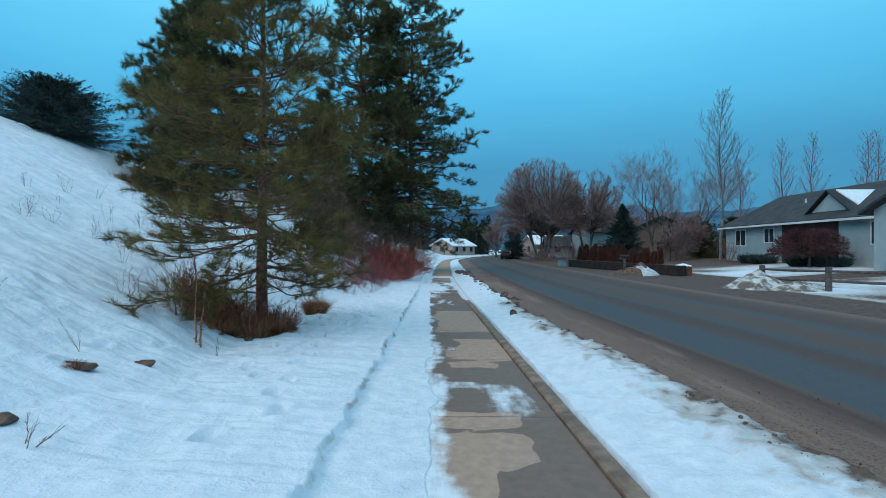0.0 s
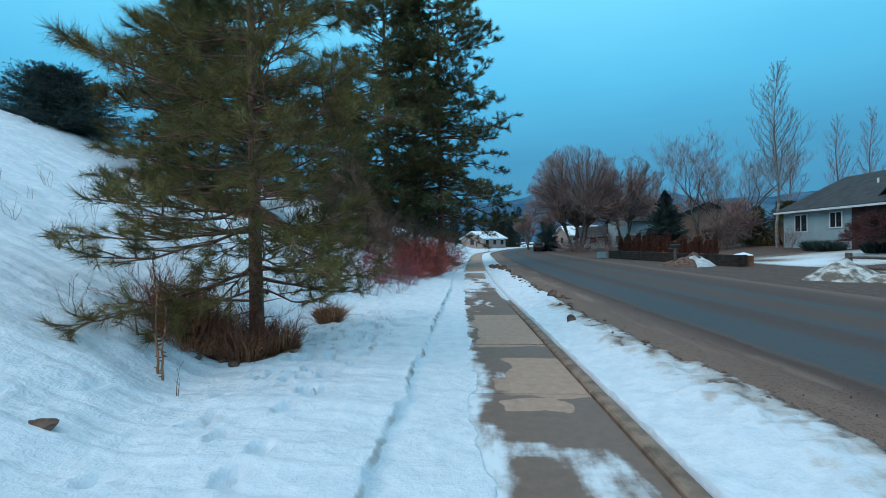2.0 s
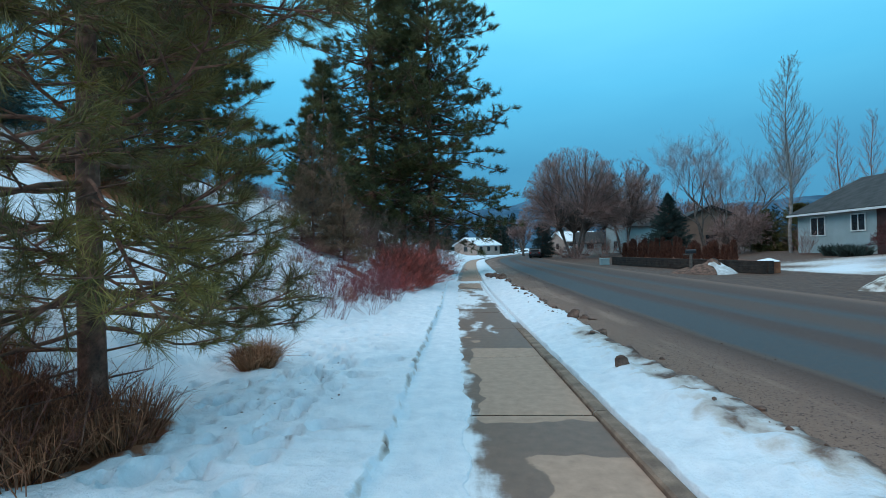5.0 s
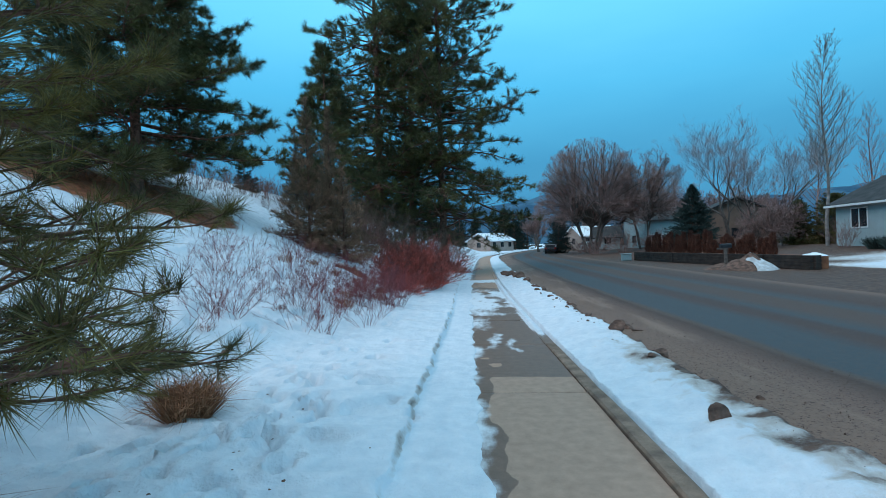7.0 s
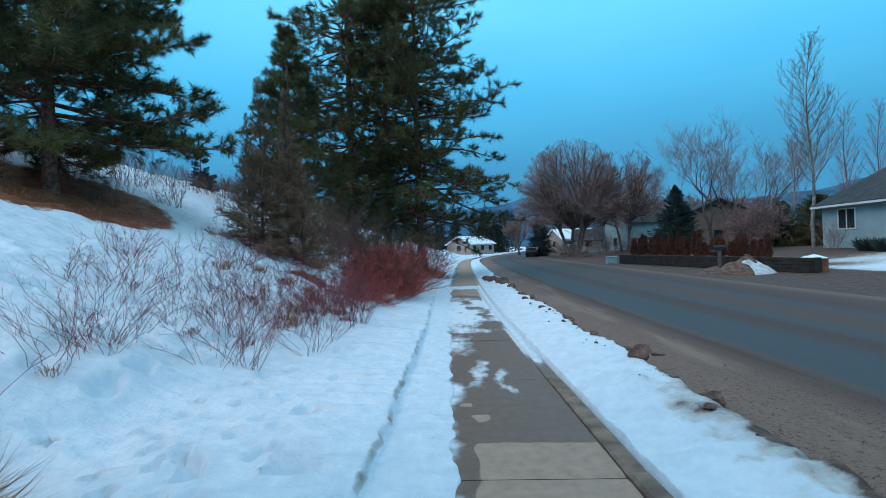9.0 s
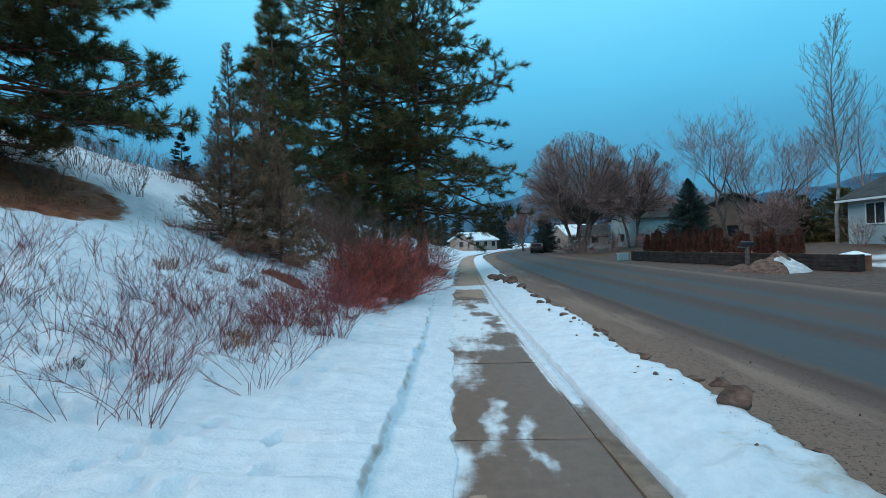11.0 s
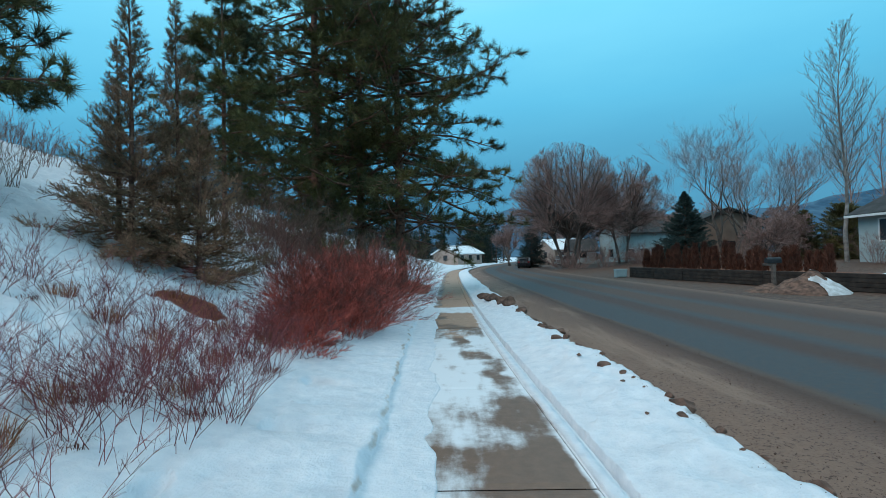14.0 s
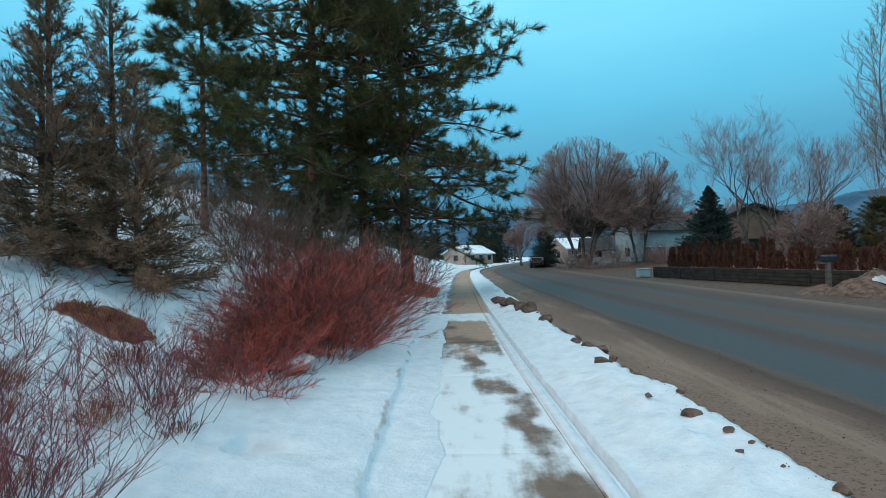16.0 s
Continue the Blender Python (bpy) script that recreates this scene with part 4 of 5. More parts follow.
pine("ponderosa_pine", -5.0, 38.4, 19.0, 2.2, 4.4, 0.21, 22, "tall dark ponderosa pine standing between two others", GROVE, M_NEEDLE_DARK, 22, 5, 11, profile=lambda t: (1 - t) ** 0.5 * min(1, 0.75 + t * 2), dead=10, rise=0.25, lift=0.15)
pine("ponderosa_pine", -6.9, 37.3, 21.5, 1.8, 5.8, 0.24, 23, "tall dark ponderosa pine with dense lower crown", GROVE, M_NEEDLE_DARK, 26, 6, 13, profile=lambda t: (1 - t) ** 0.33 * min(1, 0.8 + t * 2), dead=10, rise=0.25, lift=0.15)
pine("ponderosa_pine", -7.9, 30.2, 9.2, 2.0, 2.3, 0.085, 24, "slender young pine at the edge of the grove", (40, 0.26, 0.012, 0.6), M_NEEDLE_DARK, 17, 5, 9, rise=0.25, lift=0.2)
pine("bank_pine", -10.6, 20.9, 9.8, 1.15, 3.9, 0.16, 31, "broad dark pine low on the snowy bank above brown litter", (40, 0.23, 0.015, 0.7), M_NEEDLE_DARK, 25, 6, 22, droop=0.10, profile=lambda t: (1 - t) ** 0.6, rise=0.3, lift=0.4, inner=0.12)
spruce("crest_spruce", -17.0, 20.6, 2.2, 2.6, 41, "low spreading dark spruce on the crest of the bank", M_SPRUCE, 2.6, power=0.6, ragged=0.35)
spruce("small_spruce", -13.8, 33.5, 2.3, 0.8, 42, "small young spruce on the crest of the bank", M_SPRUCE, 0.4)
juniper(-6.15, 23.0, 5.2, 1.4, 43, "bronze-brown juniper with feathery top on the bank", 190)
juniper(-5.55, 23.4, 5.1, 1.35, 44, "bronze-brown juniper with a single feathery spire", 180)
juniper(-5.05, 23.2, 3.2, 1.3, 48, "short bronze-brown juniper beside two taller ones", 120)
juniper(-6.8, 23.6, 3.9, 1.0, 51, "bronze-brown juniper behind two taller ones", 100)
for i, (xx, yy) in enumerate([(-3.4, 34.5), (-5.2, 33.8), (-6.8, 34.4), (-8.4, 33.4), (-2.6, 36.2), (-4.2, 36.4), (-9.0, 31.5), (-6.4, 31.6)]):
    shrub("undergrowth", xx, yy, 2.3, 1.5, 60, 400 + i, "dark brown leafless undergrowth beneath the pines", M_WEED, r=0.011, group="undergrowth in the grove", forks=3, twigs=4, lean=1.0, wild=0.22)

for i, (xx, yy) in enumerate([(-4.7, 26.3), (-5.6, 27.7), (-4.1, 28.4), (-6.6, 29.0), (-5.2, 29.8)]):
    shrub("undergrowth", xx, yy, 1.5, 1.1, 45, 430 + i, "red-brown leafless brush between the dogwood and the pines", M_BRUSH, r=0.008, group="undergrowth in the grove", forks=3, twigs=4, lean=1.0, wild=0.3)

# ---- red dogwood, wild roses and dry grass along the bank ----
for i, (dx, dy, h, r) in enumerate([(-2.85, 21.5, 0.6, 0.55), (-2.95, 22.2, 0.65, 0.5), (-3.1, 22.8, 0.95, 0.5), (-3.8, 25.8, 1.2, 0.7), (-2.55, 23.3, 1.05, 0.55), (-3.0, 23.6, 1.3, 0.6), (-2.4, 24.3, 0.8, 0.5), (-2.6, 24.4, 1.6, 0.9), (-2.75, 26.2, 1.6, 0.9), (-2.95, 25.6, 1.5, 0.9), (-2.95, 27.4, 1.65, 1.0), (-2.75, 28.6, 1.7, 1.0)]):
    shrub("dogwood_bush", dx, dy, h, r, 115, 60 + i, "dense leafless dogwood bush with dark red stems", M_DOGWOOD, r=0.0052, group="dogwood thicket", forks=4, twigs=5, lean=1.0, wild=0.5, foot=0.8, split=True)
_r = random.Random(8)
ROSE_SPOTS = [(-4.2, 13.7), (-4.0, 15.5), (-3.45, 15.9), (-3.4, 18.4), (-3.9, 19.6), (-4.25, 17.8), (-5.4, 16.4), (-5.1, 19.7), (-3.1, 20.6), (-3.5, 17.2), (-3.0, 19.4), (-2.75, 20.3), (-2.8, 18.7), (-3.2, 17.9)]
for i in range(84):
    cx, cy = ROSE_SPOTS[i % len(ROSE_SPOTS)]
    wide = 0.32 if i < 55 else 0.8
    xx, yy = min(-2.35 - 0.03 * (21 - cy), _r.gauss(cx, wide)), _r.gauss(cy, wide)
    shrub("wild_rose", xx, yy, _r.uniform(0.5, 1.05), _r.uniform(0.35, 0.7), _r.randint(8, 15), 500 + i, "bare wild rose shrub with thin reddish stems in snow", M_ROSE, r=0.0031, group="wild roses on the bank", forks=3, twigs=3, wild=0.24, lean=0.95)
for i, (cx, cy) in enumerate(ROSE_SPOTS):
    grass_clump("grass_tuft", cx + 0.1, cy - 0.1, 0.18, 0.12, 70, 155 + i, "rusty dry grass at the foot of wild roses", M_STEM, "grass tufts on the bank", flop=0.9, width=0.005)
for i in range(12):
    yy = _r.uniform(16.6, 21.5)
    grass_clump("grass_tuft", -2.9 - abs(_r.gauss(0, 1.5)), yy, 0.36, 0.15, 130, 140 + i, "flattened tuft of rusty dry grass", M_GRASS, "grass tufts on the bank", flop=1.5, width=0.005)
grass_clump("grass_clump", -3.1, 11.65, 0.62, 0.17, 1500, 170, "rounded clump of rusty dry grass in snow", M_GRASS, flop=0.7, width=0.006)
for i, (xx, yy, h, r) in enumerate([(-3.7, 9.0, 0.7, 0.4), (-3.15, 9.2, 0.75, 0.3), (-4.2, 9.1, 0.55, 0.4), (-3.9, 8.5, 0.5, 0.35), (-4.6, 9.4, 0.5, 0.35), (-4.3, 8.5, 0.45, 0.3), (-3.4, 8.7, 0.6, 0.3)]):
    grass_clump("grass_clump", xx, yy, h, r, 650, 180 + i, "tangled rusty dry grass under the young pine", M_LITTER, "dry grass under the pine", flop=1.5, width=0.006)
for i in range(22):
    a = _r.random() * 6.28
    k = math.sqrt(_r.random())
    grass_clump("grass_tuft", -10.6 + 3.3 * k * math.cos(a), 20.6 + 1.9 * k * math.sin(a), 0.2, 0.5, 160, 210 + i, "matted brown grass beneath the bank pine", M_LITTER, "matted grass on the bank")
for i in range(60):
    yy = _r.uniform(3.5, 21)
    xx = _r.uniform(-12, -4.0)
    shrub("dead_weed", xx, yy, _r.uniform(0.25, 0.6), 0.22, _r.randint(3, 6), 260 + i, "thin dead weed stalks poking through snow", M_WEED, "weed", r=0.0035, group="dead weeds on the bank", forks=2, twigs=2)
for i in range(90):
    yy = _r.uniform(23, 44)
    shrub("crest_brush", _r.uniform(-16.5, -10.6) - 0.06 * (yy - 23), yy, _r.uniform(0.7, 1.3), 0.6, 11, 1300 + i, "dry brown brush along the crest of the bank", M_BRUSH, r=0.008, group="brush on the crest", forks=2, twigs=2)
for i, (xx, yy, h) in enumerate([(-4.3, 7.9, 0.8), (-4.9, 7.6, 0.5), (-3.15, 6.9, 0.35)]):
    shrub("mullein_stalk", xx, yy, h, 0.12, 2, 350 + i, "tall dead brown weed stalk standing in snow", M_WEED, "weed", r=0.0075, group="dead stalks by the pine", forks=1, twigs=2)

def mullein(x, y, h, seed):
    """A thick dead stalk, its upper third a knobbly seed spike."""
    rnd = random.Random(seed)
    ob = thing("mullein_stalk", x, y, ground_z(x, y) - 0.05, "tall thick dead mullein stalk with a seed spike", "weed", "dead stalks by the pine")
    p, rows, knobs = Vector((0, 0, 0)), [], []
    for k in range(9):
        q = Vector((p.x + rnd.gauss(0, 0.010), p.y + rnd.gauss(0, 0.010), h * (k + 1) / 9))
        rows.append((*p, *q, 0.016 - 0.0012 * k, 0.016 - 0.0012 * (k + 1)))
        for c in range(10):
            f = p.lerp(q, rnd.random())
            a = rnd.random() * 6.283
            reach = (0.022 if k > 4 else 0.05 if rnd.random() < 0.3 else 0.0)
            if reach:
                knobs.append((*f, f.x + reach * math.cos(a), f.y + reach * math.sin(a), f.z + rnd.uniform(-0.03, 0.02), 0.010, 0.004))
        p = q
    part("stalk", frusta(rows, 7), M_GRASS, ob, smooth=True)
    tagged(part("seed_heads", frusta(knobs, 4), M_STEM, ob, "dark dry seed capsules and leaf scraps"), kind="stuff")


mullein(-3.74, 7.43, 1.38, 21)
mullein(-3.62, 7.35, 0.86, 22)

# ---- rocks, clods and snow chunks ----
for i, (xx, yy, sz) in enumerate([(-3.23, 8.2, 0.09), (-3.45, 8.28, 0.06), (-3.0, 8.55, 0.05), (-2.75, 8.9, 0.04), (-3.7, 8.15, 0.05)]):
    rock("soil_clod", xx, yy, sz * 1.4, sz, sz * 0.7, 130 + i, "dark clod of soil at the edge of the snow", M_ROCK, category="clod", group="soil clods by the pine", cuts=2, sink=0.6)
rock("rock", 1.63, 11.55, 0.10, 0.09, 0.10, 1, "dark angular rock lying on roadside snow", M_ROCK, group="roadside rocks")
for i, (xx, yy, s) in enumerate([(2.05, 14.2, 0.15), (1.85, 15.6, 0.16), (2.2, 13.3, 0.07), (2.5, 12.6, 0.06), (1.9, 16.9, 0.12), (2.3, 11.5, 0.09), (2.6, 10.4, 0.08), (1.75, 13.6, 0.05), (2.65, 8.2, 0.07), (1.75, 19.4, 0.13), (1.6, 22.6, 0.10), (1.55, 24.2, 0.12), (1.5, 25.1, 0.09), (1.1, 28.9, 0.26), (0.95, 29.6, 0.2), (0.75, 31.0, 0.3), (0.62, 32.3, 0.22), (1.3, 27.4, 0.16), (1.45, 26.4, 0.14), (2.32, 16.8, 0.13), (2.15, 17.05, 0.10), (2.45, 16.55, 0.09)]):
    rock("dirt_clod", xx, yy, s * 1.25, s, s * 0.75, 10 + i, "brown clod of frozen dirt on roadside snow", M_ROCK, category="clod", group="frozen clods by the road", cuts=2 if s < 0.1 else 3)
for i in range(46):
    yy = _r.uniform(3.5, 31)
    u = strip_edge(yy) - abs(_r.gauss(0, 0.22))
    s = _r.uniform(0.015, 0.045)
    rock("dirt_crumb", kerb_x(yy) + u, yy, s * 1.3, s, s * 0.7, 40 + i, "small crumb of frozen dirt", M_ROCK, category="clod", group="dirt crumbs by the road", cuts=1)
rock("snow_capped_rock", -2.52, 22.30, 0.25, 0.18, 0.13, 91, "pale flat rock capped with snow beside the red bush", M_OLD_SNOW, z=0.36)
rock("bush_stone", -2.55, 22.32, 0.3, 0.24, 0.22, 92, "dark round stone beneath the red bush", M_ROCK, z=0.17)
for i, (xx, yy) in enumerate([(-3.62, 4.95), (-3.35, 5.6), (-3.3, 3.75)]):
    rock("flat_stone", xx, yy, 0.19, 0.12, 0.07, 94 + i, "reddish flat stone poking out of snow", M_ROCK, group="flat stones on the bank", sink=0.85)
grass_clump("grass_tuft", -3.64, 4.9, 0.16, 0.1, 140, 199, "rusty grass tuft beside a stone in snow", M_STEM, "grass tufts on the bank", flop=1.5, width=0.005)
shrub("dead_weed", -2.9, 3.5, 0.3, 0.25, 5, 198, "dead twig leaning out of the snow", M_WEED, "weed", r=0.004, forks=2, twigs=2, lean=1.6)
for i in range(26):
    shrub("dead_weed", -3.85 + _r.uniform(-1.15, 0.85), 8.9 + _r.uniform(-0.75, 0.55), _r.uniform(0.5, 1.0), 0.45, 12, 380 + i, "rusty dead stems in the grass under the pine", M_STEM if i % 2 else M_LITTER, "weed", r=0.0045, group="dead stems under the pine", forks=3, twigs=2, lean=1.0, wild=0.25)


for i in range(16):
    yy = 16.6 + i * 0.62 + _r.uniform(-0.25, 0.25)
    sz = _r.uniform(0.035, 0.10)
    rock("dirt_clod", kerb_x(yy) + strip_edge(yy) - _r.uniform(0.0, 0.3), yy, sz * 1.3, sz, sz * 0.8, 60 + i, "brown clod of frozen dirt on roadside snow", M_ROCK, category="clod", group="frozen clods by the road", cuts=2)


def gravel(seed, count):
    """Loose stones along the dirt edge of the road, too many to tell apart."""
    rng = np.random.default_rng(seed)
    v, f = [], []
    tri = np.array([(0, 1, 2), (0, 2, 3), (0, 3, 4), (0, 4, 1), (5, 2, 1), (5, 3, 2), (5, 4, 3), (5, 1, 4)])
    octa = np.array([(0, 0, 1.0), (1, 0, 0), (0, 1, 0), (-1, 0, 0), (0, -1, 0), (0, 0, -1)])
    for i in range(count):
        y = 2.5 + 32 * rng.random() ** 1.4
        u = strip_edge(y) + rng.normal() * 0.12 if rng.random() < 0.35 else rng.uniform(1.25, 3.05)
        s = rng.uniform(0.0025, 0.007) * (2.0 if rng.random() < 0.06 else 1)
        p = octa * s * rng.uniform(0.6, 1.3, (6, 3)) + np.array([kerb_x(y) + u, y, (0.018 if u > strip_edge(y) else land(u, y)[1]) + s * 0.3])
        v.append(p)
        f.append(tri + 6 * i)
    ob = solo("roadside_gravel", (np.concatenate(v), np.concatenate(f)), M_GRAVEL, 0, 0, 0, "loose brown gravel along the road edge", "gravel", kind="stuff")
    return ob


gravel(3, 6500)
for i, (xx, yy) in enumerate([(-4.75, 21.7), (-4.45, 21.75), (-4.2, 21.65)]):
    grass_clump("grass_clump", xx, yy, 0.24, 0.2, 260, 420 + i, "rusty matted grass below the junipers", M_LITTER, "matted grass below the junipers", flop=0.8, width=0.006)
for i in range(46):
    yy = _r.uniform(21.5, 33)
    xx = _r.uniform(-13.0, -8.3) - 0.05 * (yy - 21)
    shrub("dead_weed", xx, yy, _r.uniform(0.45, 1.0), 0.35, _r.randint(6, 11), 440 + i, "brown dead weeds on the upper bank", M_WEED, "weed", r=0.006, group="weeds on the upper bank", forks=2, twigs=2)
for i in range(22):
    s = _r.uniform(0.006, 0.016)
    rock("dirt_crumb", _r.gauss(-2.1, 0.35), _r.gauss(10.6, 0.7), s * 1.4, s, s * 0.6, 800 + i, "small crumb of brown litter on snow", M_ROCK, category="clod", group="litter crumbs by the pine", cuts=1)


# ---- across the road: fence, wall, mailbox, hedge ----
def rail_fence():
    fence = thing("rail_fence", 0, 0, 0, "weathered wooden post-and-rail fence by a driveway", "fence")
    posts = [(14.35, 22.5), (15.5, 20.1), (16.9, 17.5), (18.3, 14.9), (19.7, 12.3)]
    for i, (px, py) in enumerate(posts):
        g = ground_z(px, py)
        part("post", box(px - 0.09, py - 0.09, g - 0.1, px + 0.09, py + 0.09, g + 1.0, 0.015), M_WOOD, fence)
    for (ax, ay), (bx, by) in zip(posts, posts[1:]):
        for h in (0.42, 0.82):
            ga, gb = ground_z(ax, ay) + h, ground_z(bx, by) + h
            part("rail", frusta([(ax, ay, ga, (ax + bx) / 2, (ay + by) / 2, (ga + gb) / 2 - 0.02, 0.05, 0.06), ((ax + bx) / 2, (ay + by) / 2, (ga + gb) / 2 - 0.02, bx, by, gb, 0.06, 0.05)], 7), M_WOOD, fence, smooth=True)


rail_fence()


def timber_wall():
    wall = thing("retaining_wall", 0, 0, 0, "low dark timber retaining wall, snow lying on its corner", "retaining wall")
    ax, ay, bx, by = 14.7, 31.3, 11.9, 48.8
    d = Vector((bx - ax, by - ay, 0))
    L = d.length
    a = math.degrees(math.atan2(d.y, d.x)) - 90
    for row in range(4):
        k = 6
        for i in range(k):
            o = 0.006 * ((i * 7 + row * 3) % 3)
            v, f = box(-0.1 - o, L / k * i + 0.01, row * 0.17 + 0.004, 0.1 - o, L / k * (i + 1) - 0.01, row * 0.17 + 0.166, 0.012)
            v, f = turned((v, f), a)
            part("timber", (v + np.array([ax, ay, 0.0]), f), M_TIMBER, wall)
    for row in range(4):
        for i in range(1):
            v, f = box(0.12, -0.1, row * 0.17 + 0.004, 0.45, 0.1, row * 0.17 + 0.166, 0.012)
            v, f = turned((v, f), a + 8)
            part("timber", (v + np.array([ax, ay, 0.0]), f), M_TIMBER, wall)


timber_wall()


def raised_bed():
    """Soil held by the timber wall."""
    v = [(14.7, 31.45), (15.7, 31.7), (16.8, 49), (12.0, 48.8)]
    verts = [(x, y, z) for z in (0.0, 0.62) for x, y in v]
    f = [(4, 5, 6, 7), (0, 1, 5, 4), (1, 2, 6, 5), (2, 3, 7, 6), (3, 0, 4, 7)]
    ob = new("raised_bed", mesh_of("raised_bed", verts, f, M_LITTER))
    tagged(ob, "raised bed of brown soil behind the timber wall", "planting bed", kind="structure")


raised_bed()
heap("snow_patch", 15.2, 31.95, 0.6, 0.45, 0.16, 501, "patch of old snow on the wall's corner", M_SNOW, "snow", z=0.64)


def mailbox():
    box_thing = thing("mailbox", 12.2, 34.1, 0.02, "dark mailbox on a weathered wooden post beside the road", "mailbox")
    part("post", box(-0.07, -0.07, -0.05, 0.07, 0.07, 1.05, 0.012), M_WOOD, box_thing)
    part("arm", box(-0.42, -0.05, 0.98, 0.12, 0.05, 1.07, 0.01), M_WOOD, box_thing)
    out = [(-0.1 + 0.0, 1.08), (0.1, 1.08), (0.1, 1.2)] + [(0.1 * math.cos(k * math.pi / 8), 1.2 + 0.1 * math.sin(k * math.pi / 8)) for k in range(1, 8)] + [(-0.1, 1.2)]
    body = part("box", turned(prism(out, -0.28, 0.28), 90), M_METAL, box_thing)
    part("flag", box(-0.2, 0.105, 1.16, -0.17, 0.115, 1.34), M_RED, body)


mailbox()


def utility_box():
    ub = thing("utility_box", 11.2, 48.9, 0.0, "pale metal utility box at the end of the timber wall", "utility box")
    part("body", box(-0.36, -0.3, -0.02, 0.36, 0.3, 0.5, 0.02), M_SIDING, ub)
    part("lid", box(-0.4, -0.34, 0.504, 0.4, 0.34, 0.56, 0.015), M_SIDING, ub)
    part("door", box(-0.3, -0.322, 0.06, 0.3, -0.303, 0.44), M_SIDING, ub)


utility_box()
heap("gravel_pile", 12.75, 33.0, 1.35, 1.3, 0.85, 502, "pile of grey gravel with snow on one side by the wall", M_ROCK, "gravel pile", M_OLD_SNOW, -0.5)
heap("gravel_heap", 11.9, 34.0, 0.9, 0.7, 0.35, 503, "low heap of brown gravel beside the mailbox", M_ROCK, "gravel pile")
heap("snow_heap", 13.75, 21.8, 1.5, 1.1, 0.85, 504, "dirty ploughed snow heap at the fence corner", M_DIRTY_SNOW, "snow pile")
heap("snow_heap", 14.9, 21.0, 1.4, 0.9, 0.42, 505, "low dirty snow heap beside the fence", M_DIRTY_SNOW, "snow pile")


def hedge_shrub(x, y, h, r, seed):
    rng = np.random.default_rng(seed)
    ob = thing("hedge_cedar", x, y, 0.6, "brown winter-burnt cedar in a hedge row", "hedge", "cedar hedge on the wall")
    part("trunk", frusta([(0, 0, -0.05, 0, 0, h * 0.8, 0.03, 0.01)], 5), M_BARK, ob)
    n = 900
    t = rng.random((n, 1))
    a = rng.random((n, 1)) * 6.283
    rad = r * np.sqrt(rng.random((n, 1))) * (1 - t) ** 0.35
    p = np.concatenate([np.cos(a) * rad, np.sin(a) * rad, t * h * 0.93 + 0.03], axis=1)
    d = np.concatenate([np.cos(a) * 0.35, np.sin(a) * 0.35, np.ones((n, 1))], axis=1) + rng.normal(size=(n, 3)) * 0.3
    part("foliage", blades(p, p + d * 0.16, 0.05, rng), M_HEDGE, ob)


for i in range(5, 30):
    t = i / 29
    hedge_shrub(15.6 - 2.7 * t + 0.1 * math.sin(i * 2.1), 32.2 + 16.0 * t, 1.0 + 0.2 * math.sin(i * 1.7) + (0.4 if i > 14 else 0), 0.24 + 0.05 * math.sin(i * 3.3), 520 + i)


# ---- houses ----
def window(parent, x, y0, y1, z0, z1, face=-1):
    """A window in a wall whose plane is x; face: the side that it looks to."""
    w = part("window", box(min(x, x + face * 0.03), y0, z0, max(x, x + face * 0.03), y1, z1), M_GLASS, parent, "dark glazed window with white frame")
    t = 0.09
    for a, b, c, d in ((y0 - t, y1 + t, z1, z1 + t), (y0 - t, y1 + t, z0 - t, z0), (y0 - t, y0, z0, z1), (y1, y1 + t, z0, z1), ((y0 + y1) / 2 - 0.03, (y0 + y1) / 2 + 0.03, z0, z1)):
        part("frame", box(min(x + face * 0.034, x + face * 0.07), a, c, max(x + face * 0.034, x + face * 0.07), b, d), M_TRIM, w)


